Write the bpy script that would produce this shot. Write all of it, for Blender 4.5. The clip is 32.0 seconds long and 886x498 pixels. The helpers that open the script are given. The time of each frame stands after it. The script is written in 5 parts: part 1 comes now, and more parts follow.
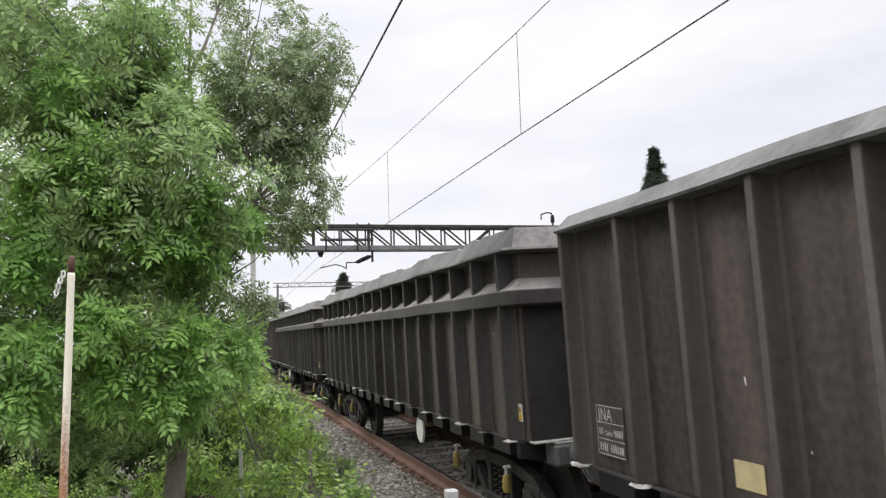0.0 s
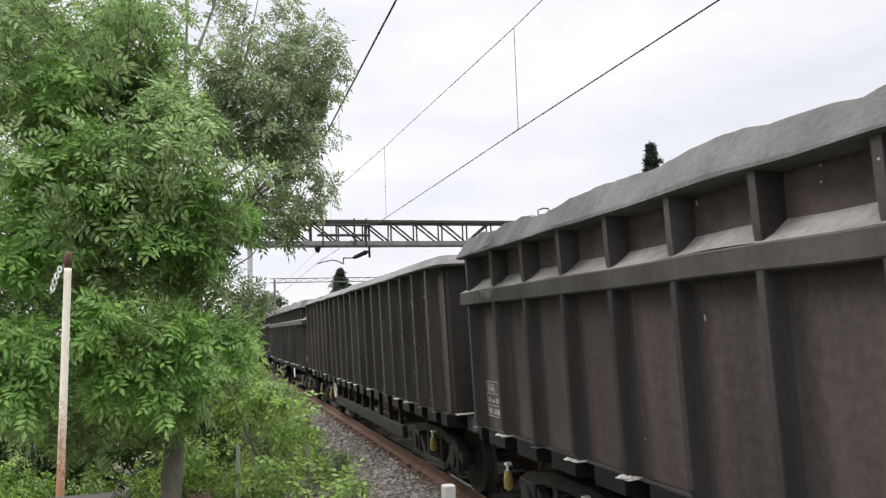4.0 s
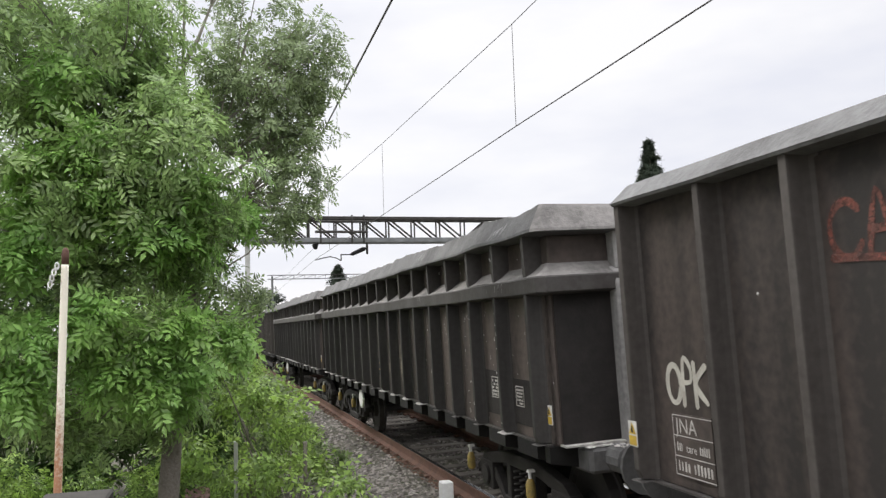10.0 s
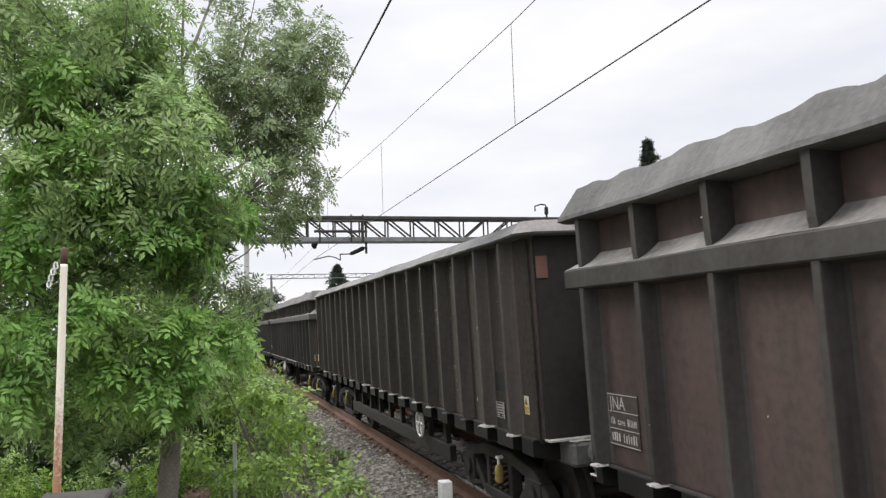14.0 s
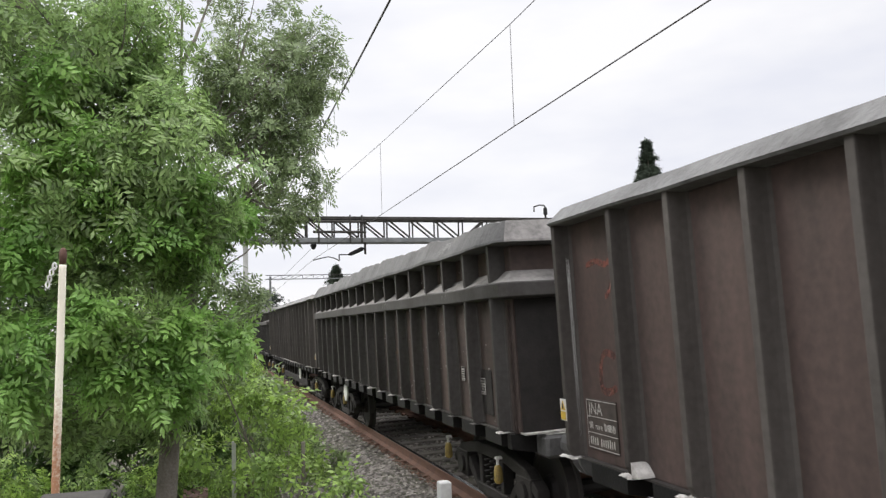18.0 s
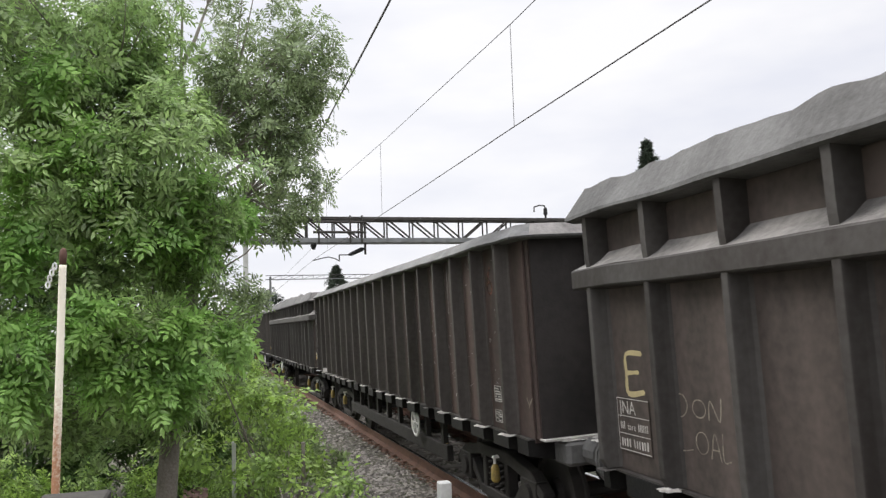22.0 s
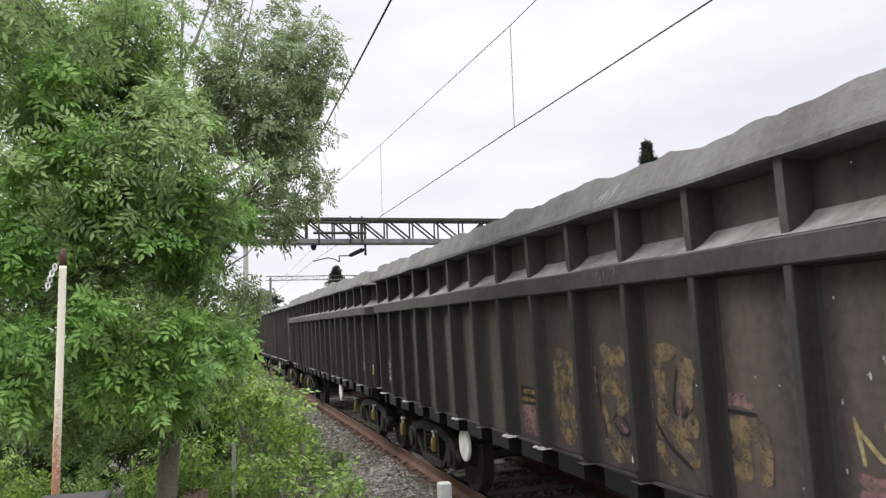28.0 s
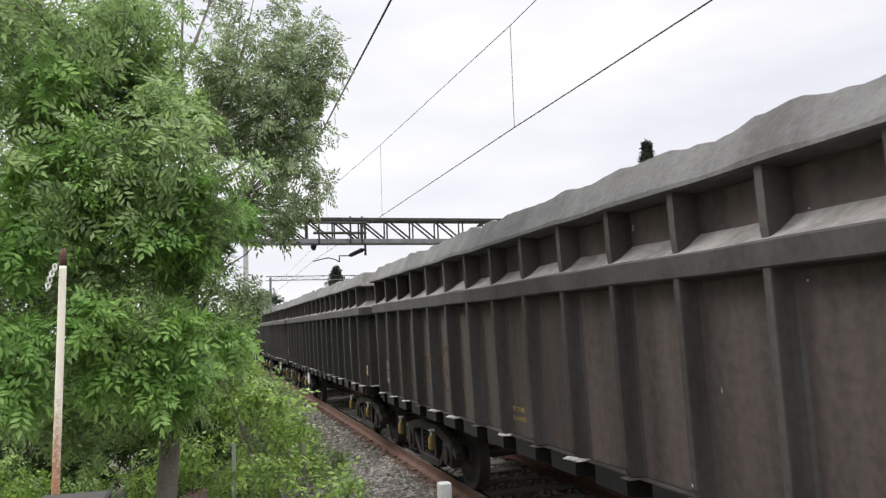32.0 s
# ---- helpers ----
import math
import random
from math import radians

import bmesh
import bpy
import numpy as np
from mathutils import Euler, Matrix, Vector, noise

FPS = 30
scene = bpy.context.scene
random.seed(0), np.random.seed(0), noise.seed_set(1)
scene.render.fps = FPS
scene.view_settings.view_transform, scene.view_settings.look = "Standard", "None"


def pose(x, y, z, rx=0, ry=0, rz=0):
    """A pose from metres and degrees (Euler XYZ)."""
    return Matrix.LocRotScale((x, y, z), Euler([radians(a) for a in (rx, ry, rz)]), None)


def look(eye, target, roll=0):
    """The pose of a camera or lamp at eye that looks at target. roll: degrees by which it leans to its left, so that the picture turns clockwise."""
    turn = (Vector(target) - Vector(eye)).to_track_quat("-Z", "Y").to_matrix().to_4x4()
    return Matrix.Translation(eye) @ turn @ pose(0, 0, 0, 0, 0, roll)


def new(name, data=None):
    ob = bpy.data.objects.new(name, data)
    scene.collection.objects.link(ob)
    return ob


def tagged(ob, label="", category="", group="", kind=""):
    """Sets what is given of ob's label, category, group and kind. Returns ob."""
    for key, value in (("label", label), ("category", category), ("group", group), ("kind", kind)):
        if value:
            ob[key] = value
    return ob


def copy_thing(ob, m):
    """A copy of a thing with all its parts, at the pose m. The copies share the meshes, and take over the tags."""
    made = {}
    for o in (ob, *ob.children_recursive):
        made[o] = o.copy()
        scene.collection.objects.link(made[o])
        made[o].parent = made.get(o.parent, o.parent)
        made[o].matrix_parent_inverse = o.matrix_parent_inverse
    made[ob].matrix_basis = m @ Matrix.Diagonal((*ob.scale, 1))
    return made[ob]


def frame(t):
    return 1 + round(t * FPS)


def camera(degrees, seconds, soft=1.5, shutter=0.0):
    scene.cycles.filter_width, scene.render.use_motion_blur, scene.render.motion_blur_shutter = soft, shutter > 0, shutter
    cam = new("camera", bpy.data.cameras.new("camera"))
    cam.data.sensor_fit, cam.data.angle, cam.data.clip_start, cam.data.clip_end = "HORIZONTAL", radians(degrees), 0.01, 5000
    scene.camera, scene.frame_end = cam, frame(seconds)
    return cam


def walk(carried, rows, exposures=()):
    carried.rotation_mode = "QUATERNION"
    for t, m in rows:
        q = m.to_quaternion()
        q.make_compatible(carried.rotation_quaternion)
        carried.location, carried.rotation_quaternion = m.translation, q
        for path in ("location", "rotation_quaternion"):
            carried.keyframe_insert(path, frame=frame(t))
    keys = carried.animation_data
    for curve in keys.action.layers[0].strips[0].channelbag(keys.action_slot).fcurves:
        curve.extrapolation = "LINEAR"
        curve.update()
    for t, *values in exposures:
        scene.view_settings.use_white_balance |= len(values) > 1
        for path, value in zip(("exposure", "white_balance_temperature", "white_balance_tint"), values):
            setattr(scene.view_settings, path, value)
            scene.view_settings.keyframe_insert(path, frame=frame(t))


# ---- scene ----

# Track runs along +y, rail top is z = 0, the camera stands beside it at x = 0, y = 0.
EYE = (0.0, 0.0, 1.967)
cam = camera(58.5, 32.0, soft=1.32, shutter=0.08)


def aim(turn, tilt, roll=-1.84):
    a, b = radians(turn), radians(tilt)
    ahead = Vector((math.sin(a) * math.cos(b), math.cos(a) * math.cos(b), math.sin(b)))
    return look(EYE, Vector(EYE) + ahead, roll)


walk(cam, [
    (0, aim(15.498, 6.007)), (0.5, aim(15.515, 5.959)), (1, aim(15.535, 5.915)), (1.5, aim(15.558, 5.872)), (2, aim(15.585, 5.829)),
    (2.5, aim(15.614, 5.789)), (3, aim(15.646, 5.751)), (3.5, aim(15.680, 5.709)), (4.5, aim(15.713, 5.645)), (5.5, aim(15.745, 5.581)),
    (6, aim(15.768, 5.567)), (7, aim(15.798, 5.525)), (8, aim(15.814, 5.477)), (9, aim(15.847, 5.451)), (10, aim(15.859, 5.426)),
    (11, aim(15.867, 5.409)), (12, aim(15.897, 5.401)), (13, aim(15.918, 5.397)), (14, aim(15.920, 5.389)), (15.5, aim(15.950, 5.395)),
    (17, aim(15.981, 5.415)), (18, aim(15.995, 5.429)), (19, aim(16.005, 5.439)), (20, aim(16.004, 5.445)), (21, aim(16.000, 5.446)),
    (22, aim(15.990, 5.447)), (23, aim(15.990, 5.444)), (24, aim(15.989, 5.445)), (25, aim(15.982, 5.473)), (26.5, aim(15.983, 5.505)),
    (28, aim(15.984, 5.508)), (29, aim(15.983, 5.509)), (30, aim(15.983, 5.509)), (31, aim(15.983, 5.509)), (32, aim(15.983, 5.509))])
scene.view_settings.exposure = 0.0

# how far the train has gone at each whole second, and where the fronts of its wagons stand at the start
RUN = (0.00, 3.87, 7.77, 11.69, 15.58, 19.46, 23.32, 27.14, 30.99, 34.86, 38.62, 42.20, 45.81, 49.27, 52.59, 55.90, 59.22, 62.55, 65.86, 69.15, 72.47, 75.76, 79.00, 82.30, 85.61, 88.82, 91.94, 95.14, 98.43, 101.70, 104.95, 108.26, 111.61)
FRONTS = {-3: 58.4, -2: 45.2, -1: 32.0, 0: 18.38, 1: 5.37, 2: -7.92, 3: -20.98, 4: -34.17, 5: -47.45, 6: -60.50, 7: -73.98, 8: -86.67, 9: -99.72}
LONG, SHORT = 12.56, 12.06   # lengths of the plain and the ledged body
FOOT = -0.42           # level of the ground beside the ballast
# the track bears a little to the left and leans inwards: place abeam of the camera, slope, bend and cant in radians
ABEAM, SLOPE, BEND, CANT = 3.858, -0.0099, 0.0003, 0.0331


def heading(y):
    return SLOPE - BEND * y


def on_track(y, off=0.0, z=0.0):
    """A point of the leaning track: y along it, off to the right of its middle, z over its rails."""
    lat = off - CANT * z
    return Vector((ABEAM + SLOPE * y - BEND * y * y / 2 + lat, y - lat * heading(y), z + CANT * off))


def on_rails(y):
    """The pose of a thing that stands square on the track."""
    x, yy, z = on_track(y)
    return pose(x, yy, z, 0, -math.degrees(CANT), -math.degrees(heading(y)))

# ---- world and sun ----
world = bpy.data.worlds.new("sky")
scene.world = world
world.use_nodes = True
wn, wl = world.node_tree.nodes, world.node_tree.links
wn.clear()
sky = wn.new("ShaderNodeTexSky")
sky.sky_type, sky.sun_disc, sky.sun_elevation, sky.sun_rotation = "NISHITA", False, radians(35), radians(-41)
sky_gain = wn.new("ShaderNodeVectorMath")
sky_gain.operation = "SCALE"
sky_gain.inputs["Scale"].default_value = 0.10
coords = wn.new("ShaderNodeTexCoord")
stretch = wn.new("ShaderNodeMapping")
stretch.inputs["Scale"].default_value = (1.0, 1.0, 3.2)
clouds = wn.new("ShaderNodeTexNoise")
clouds.inputs["Scale"].default_value, clouds.inputs["Detail"].default_value, clouds.inputs["Roughness"].default_value = 2.6, 5.0, 0.5
ramp = wn.new("ShaderNodeValToRGB")
ramp.color_ramp.elements[0].position, ramp.color_ramp.elements[0].color = 0.34, (0.88, 0.89, 0.97, 1)
ramp.color_ramp.elements[1].position, ramp.color_ramp.elements[1].color = 0.60, (1.06, 1.05, 1.07, 1)
blend = wn.new("ShaderNodeMix")
blend.data_type = "RGBA"
blend.inputs["Factor"].default_value = 0.93
back = wn.new("ShaderNodeBackground")
back.inputs["Strength"].default_value = 1.0
out = wn.new("ShaderNodeOutputWorld")
wl.new(sky.outputs["Color"], sky_gain.inputs[0])
wl.new(coords.outputs["Generated"], stretch.inputs["Vector"])
wl.new(stretch.outputs["Vector"], clouds.inputs["Vector"])
wl.new(clouds.outputs["Fac"], ramp.inputs["Fac"])
wl.new(sky_gain.outputs["Vector"], blend.inputs["A"])
# the overcast is brighter round the hidden sun and duller on the other side of the sky
SUN_WAY = Vector((-0.55, 0.62, 0.58)).normalized()
toward = wn.new("ShaderNodeVectorMath")
toward.operation = "DOT_PRODUCT"
toward.inputs[1].default_value = SUN_WAY
fade = wn.new("ShaderNodeMapRange")
fade.inputs["From Min"].default_value, fade.inputs["From Max"].default_value = -0.7, 0.45
fade.inputs["To Min"].default_value, fade.inputs["To Max"].default_value = 0.92, 1.0
glow = wn.new("ShaderNodeVectorMath")
glow.operation = "SCALE"
wl.new(coords.outputs["Generated"], toward.inputs[0])
wl.new(toward.outputs["Value"], fade.inputs["Value"])
wl.new(ramp.outputs["Color"], glow.inputs[0])
# an overcast sky is more than twice as bright overhead as low down
height = wn.new("ShaderNodeSeparateXYZ")
zenith = wn.new("ShaderNodeMapRange")
zenith.interpolation_type = "SMOOTHSTEP"
zenith.inputs["From Min"].default_value, zenith.inputs["From Max"].default_value = 0.36, 0.90
zenith.inputs["To Min"].default_value, zenith.inputs["To Max"].default_value = 1.0, 4.1
both = wn.new("ShaderNodeMath")
both.operation = "MULTIPLY"
wl.new(coords.outputs["Generated"], height.inputs["Vector"])
wl.new(height.outputs["Z"], zenith.inputs["Value"])
wl.new(fade.outputs["Result"], both.inputs[0])
wl.new(zenith.outputs["Result"], both.inputs[1])
wl.new(both.outputs["Value"], glow.inputs["Scale"])
wl.new(glow.outputs["Vector"], blend.inputs["B"])
wl.new(blend.outputs["Result"], back.inputs["Color"])
wl.new(back.outputs["Background"], out.inputs["Surface"])

sun = new("sun", bpy.data.lights.new("sun", "SUN"))
sun.data.energy, sun.data.angle, sun.data.color = 2.4, radians(25), (1.0, 0.97, 0.92)
sun.matrix_basis = look(SUN_WAY * 40, (0, 0, 0))


# ---- materials ----
def material(name, base, other=None, scale=6.0, rough=0.7, metal=0.0, bump=0.0, bump_scale=60.0, piece=0.0, streak=None, island=False, thin=0.0):
    """Two colours mixed by coarse and fine noise, with a bump, and a shift of value from piece to piece."""
    m = bpy.data.materials.new(name)
    m.use_nodes = True
    n, l = m.node_tree.nodes, m.node_tree.links
    bsdf = n["Principled BSDF"]
    bsdf.inputs["Roughness"].default_value, bsdf.inputs["Metallic"].default_value = rough, metal
    bsdf.inputs["Specular IOR Level"].default_value = 0.25 if rough >= 0.7 else 0.5
    other = other or [c * 0.7 for c in base]
    tc = n.new("ShaderNodeTexCoord")
    mp = n.new("ShaderNodeMapping")
    mp.inputs["Scale"].default_value = streak or (1, 1, 1)
    l.new(tc.outputs["Object"], mp.inputs["Vector"])
    if piece and not island:
        # each piece takes its own stretch of the pattern
        own = n.new("ShaderNodeObjectInfo")
        far = n.new("ShaderNodeMath")
        far.operation = "MULTIPLY"
        far.inputs[1].default_value = 60.0
        l.new(own.outputs["Random"], far.inputs[0])
        l.new(far.outputs["Value"], mp.inputs["Location"])
    a = n.new("ShaderNodeTexNoise")
    a.inputs["Scale"].default_value, a.inputs["Detail"].default_value = scale, 6.0
    b = n.new("ShaderNodeTexNoise")
    b.inputs["Scale"].default_value, b.inputs["Detail"].default_value = scale * 9, 3.0
    l.new(mp.outputs["Vector"], a.inputs["Vector"])
    l.new(tc.outputs["Object"], b.inputs["Vector"])
    add = n.new("ShaderNodeMath")
    add.operation = "MULTIPLY_ADD"
    add.inputs[1].default_value = 0.45
    l.new(b.outputs["Fac"], add.inputs[0])
    l.new(a.outputs["Fac"], add.inputs[2])
    r = n.new("ShaderNodeMapRange")
    r.inputs["From Min"].default_value, r.inputs["From Max"].default_value = 0.5, 0.95
    l.new(add.outputs["Value"], r.inputs["Value"])
    mix = n.new("ShaderNodeMix")
    mix.data_type = "RGBA"
    mix.inputs["A"].default_value, mix.inputs["B"].default_value = (*base, 1), (*other, 1)
    l.new(r.outputs["Result"], mix.inputs["Factor"])
    colour = mix.outputs["Result"]
    if piece:
        hsv = n.new("ShaderNodeHueSaturation")
        vr = n.new("ShaderNodeMapRange")
        vr.inputs["To Min"].default_value, vr.inputs["To Max"].default_value = 1 - piece, 1 + piece
        if island:
            g = n.new("ShaderNodeNewGeometry")
            l.new(g.outputs["Random Per Island"], vr.inputs["Value"])
        else:
            g = n.new("ShaderNodeObjectInfo")
            l.new(g.outputs["Random"], vr.inputs["Value"])
        l.new(vr.outputs["Result"], hsv.inputs["Value"])
        l.new(colour, hsv.inputs["Color"])
        colour = hsv.outputs["Color"]
    l.new(colour, bsdf.inputs["Base Color"])
    if bump:
        c = n.new("ShaderNodeTexNoise")
        c.inputs["Scale"].default_value, c.inputs["Detail"].default_value = bump_scale, 4.0
        l.new(tc.outputs["Object"], c.inputs["Vector"])
        bp = n.new("ShaderNodeBump")
        bp.inputs["Strength"].default_value, bp.inputs["Distance"].default_value = bump, 0.02
        l.new(c.outputs["Fac"], bp.inputs["Height"])
        l.new(bp.outputs["Normal"], bsdf.inputs["Normal"])
    if thin:
        tr = n.new("ShaderNodeBsdfTranslucent")
        sh = n.new("ShaderNodeMixShader")
        sh.inputs["Fac"].default_value = thin
        l.new(colour, tr.inputs["Color"])
        l.new(bsdf.outputs["BSDF"], sh.inputs[1])
        l.new(tr.outputs["BSDF"], sh.inputs[2])
        l.new(sh.outputs["Shader"], n["Material Output"].inputs["Surface"])
    return m


def sharper(m, low, high):
    """Sets how abruptly the first colour gives way to the second."""
    spread = next(k for k in m.node_tree.nodes if k.bl_idname == "ShaderNodeMapRange")
    spread.inputs["From Min"].default_value, spread.inputs["From Max"].default_value = low, high


PLATE = material("grimy_brown_plate", (0.099, 0.079, 0.069), (0.040, 0.034, 0.030), 2.0, 0.7, 0.0, 0.10, 18, 0.14, (1, 1.7, 0.13))
RIB = material("dusty_grey_steel", (0.068, 0.064, 0.060), (0.034, 0.029, 0.026), 2.5, 0.7, 0.0, 0.08, 30, 0.14, (1, 1, 0.25))
BROWN_RIB = material("grimy_brown_steel", (0.086, 0.077, 0.070), (0.046, 0.040, 0.036), 2.5, 0.7, 0.0, 0.08, 30, 0.14, (1, 1, 0.25))
SOOTY_RIB = material("sooty_grey_steel", (0.050, 0.047, 0.044), (0.027, 0.025, 0.023), 2.5, 0.7, 0.0, 0.08, 30, 0.14, (1, 1, 0.25))
RIM = material("worn_pale_steel", (0.165, 0.165, 0.162), (0.07, 0.068, 0.066), 2.0, 0.7, 0.0, 0.25, 40)
DULL_RIM = material("dull_grey_steel", (0.125, 0.123, 0.120), (0.060, 0.058, 0.056), 2.4, 0.75, 0.0, 0.25, 40)
DUST = material("dusty_ledge", (0.28, 0.265, 0.25), (0.10, 0.095, 0.09), 2.2, 0.9, 0.0, 0.3, 60)
DUSTY_POST = material("dusty_grey_post", (0.33, 0.32, 0.305), (0.15, 0.145, 0.14), 3.0, 0.85, 0.0, 0.2, 40, 0.0, (1, 1, 0.2))
SPILT_DUST = material("pale_spilt_dust", (0.52, 0.50, 0.47), (0.24, 0.225, 0.21), 14.0, 0.9, 0.0, 0.3, 60)
UNDER = material("black_underframe", (0.014, 0.013, 0.012), (0.008, 0.0075, 0.007), 4.0, 0.8, 0.0, 0.2, 50)
FRAME = material("brown_grey_casting", (0.029, 0.026, 0.024), (0.014, 0.0125, 0.0115), 5.0, 0.8, 0.0, 0.2, 60)
YELLOW = material("yellow_paint", (0.62, 0.42, 0.05), (0.35, 0.24, 0.05), 9.0, 0.6)
WHITE = material("white_paint", (0.72, 0.71, 0.68), (0.5, 0.49, 0.46), 8.0, 0.6)
DULL_WHITE = material("dirty_white_paint", (0.56, 0.54, 0.50), (0.30, 0.285, 0.26), 9.0, 0.7)
# damper yellow, darkened in its colour for the shade under the wagons
DAMPER = material("grimy_yellow_paint", (0.42, 0.29, 0.05), (0.16, 0.12, 0.05), 9.0, 0.65)
TREAD = material("grimy_wheel_steel", (0.03, 0.026, 0.023), (0.017, 0.015, 0.014), 5.0, 0.65)
RUST = material("rusty_rail_steel", (0.155, 0.083, 0.06), (0.10, 0.058, 0.045), 5.0, 0.85, 0.0, 0.3, 70)
SHINE = material("polished_rail_head", (0.55, 0.55, 0.55), (0.4, 0.4, 0.4), 6.0, 0.25, 1.0)
SLEEPER = material("grey_concrete_sleeper", (0.17, 0.155, 0.135), (0.1, 0.09, 0.08), 4.0, 0.9, 0.0, 0.3, 60, 0.15)
STONE = material("grey_ballast_stone", (0.30, 0.275, 0.25), (0.15, 0.135, 0.125), 3.0, 0.9, 0.0, 0.0, 60, 0.5, None, True)
RUSTY_STONE = material("rust_stained_stone", (0.19, 0.115, 0.085), (0.10, 0.062, 0.05), 3.0, 0.9, 0.0, 0.0, 60, 0.4, None, True)
EARTH = material("dark_gravelly_earth", (0.10, 0.09, 0.075), (0.05, 0.055, 0.03), 2.0, 0.95, 0.0, 0.5, 30)
BARK = material("grey_bark", (0.30, 0.275, 0.24), (0.14, 0.125, 0.105), 5.0, 0.95, 0.0, 0.6, 40, 0.0, (1, 1, 0.2))
LEAF = material("green_pinnate_leaf", (0.33, 0.445, 0.17), (0.205, 0.315, 0.11), 2.0, 0.36, 0.0, 0.0, 60, 0.5, None, True, 0.48)
PALE_LEAF = material("yellow_green_leaf", (0.34, 0.48, 0.115), (0.18, 0.29, 0.068), 2.0, 0.42, 0.0, 0.0, 60, 0.5, None, True, 0.38)
BUSH_LEAF = material("grey_green_leaf", (0.24, 0.32, 0.13), (0.14, 0.20, 0.075), 2.0, 0.40, 0.0, 0.0, 60, 0.45, None, True, 0.35)
# greyer leaf; the dimness of backlit boughs is darkened into its colour
BACKLIT_GREY_LEAF = material("backlit_dimmed_grey_green_leaf", (0.275, 0.35, 0.17), (0.17, 0.23, 0.10), 2.0, 0.36, 0.0, 0.0, 60, 0.45, None, True, 0.34)
YOUNG_LEAF = material("fresh_green_leaf", (0.32, 0.50, 0.14), (0.22, 0.40, 0.10), 2.0, 0.40, 0.0, 0.0, 60, 0.3, None, True, 0.48)
# green darkened in the colour to give shaded depth behind the crown
GAP_SHADE_LEAF = material("gap_shade_green_leaf", (0.08, 0.15, 0.03), (0.05, 0.10, 0.02), 2.0, 0.6, 0.0, 0.0, 60, 0.4, None, True, 0.25)
# sooty black; on end walls its darkness also holds the shade between wagons
SOOT_AND_SHADE = material("soot_and_shade_black_plate", (0.032, 0.028, 0.026), (0.016, 0.0145, 0.0135), 1.5, 0.8, 0.0, 0.25, 35)
SOOTY_PLATE = material("sooty_brown_plate", (0.082, 0.065, 0.056), (0.026, 0.023, 0.021), 2.0, 0.7, 0.0, 0.10, 18, 0.14, (1, 1.7, 0.13))
MAROON = material("maroon_grimy_plate", (0.096, 0.067, 0.059), (0.046, 0.036, 0.032), 2.0, 0.7, 0.0, 0.10, 18, 0.14, (1, 1.7, 0.13))
PALE = material("pale_dried_spill", (0.30, 0.295, 0.29), (0.13, 0.127, 0.123), 7.0, 0.85, 0.0, 0.1, 60, 0.0, (1, 1, 0.3))
SPLASH = material("white_splash", (0.72, 0.71, 0.69), (0.5, 0.49, 0.48), 12.0, 0.8)
CHALK = material("beige_spray_paint", (0.33, 0.30, 0.235), (0.13, 0.11, 0.09), 9.0, 0.85)
OCHRE = material("faded_ochre_paint", (0.20, 0.145, 0.08), (0.088, 0.066, 0.054), 9.0, 0.85)
PINK = material("faded_pink_paint", (0.26, 0.15, 0.15), (0.09, 0.06, 0.06), 6.0, 0.85)
TAG = material("dull_white_spray_paint", (0.50, 0.48, 0.42), (0.30, 0.28, 0.24), 9.0, 0.85)
LABEL = material("yellowed_paper", (0.50, 0.42, 0.22), (0.36, 0.30, 0.17), 8.0, 0.85)
CREAM = material("yellowish_spray_paint", (0.40, 0.34, 0.16), (0.20, 0.165, 0.085), 9.0, 0.85)
FADED = material("faded_beige_paint", (0.215, 0.19, 0.145), (0.10, 0.085, 0.072), 6.0, 0.85)
ORANGE = material("faded_orange_paint", (0.20, 0.088, 0.060), (0.095, 0.060, 0.048), 9.0, 0.85)
RED = material("faded_red_paint", (0.22, 0.075, 0.055), (0.075, 0.046, 0.04), 7.0, 0.85)
BLACK = material("black_paint", (0.025, 0.025, 0.025), (0.015, 0.015, 0.015), 8.0, 0.7)
FAR_LEAF = material("dark_far_foliage", (0.040, 0.056, 0.034), (0.022, 0.032, 0.02), 1.0, 0.8, 0.0, 0.0, 60, 0.3, None, True)
STEEL = material("galvanised_steel", (0.24, 0.25, 0.25), (0.13, 0.135, 0.135), 4.0, 0.6, 0.3, 0.1, 60)
DARK_STEEL = material("dark_weathered_steel", (0.07, 0.065, 0.06), (0.035, 0.033, 0.03), 5.0, 0.7, 0.2)
WIRE = material("dark_copper_wire", (0.06, 0.055, 0.05), (0.04, 0.036, 0.034), 5.0, 0.6, 0.3)
POLE = material("flaking_cream_paint_over_rust", (0.84, 0.79, 0.66), (0.40, 0.21, 0.12), 8.0, 0.75, 0.0, 0.25, 60, 0.0, (1, 1, 0.09))


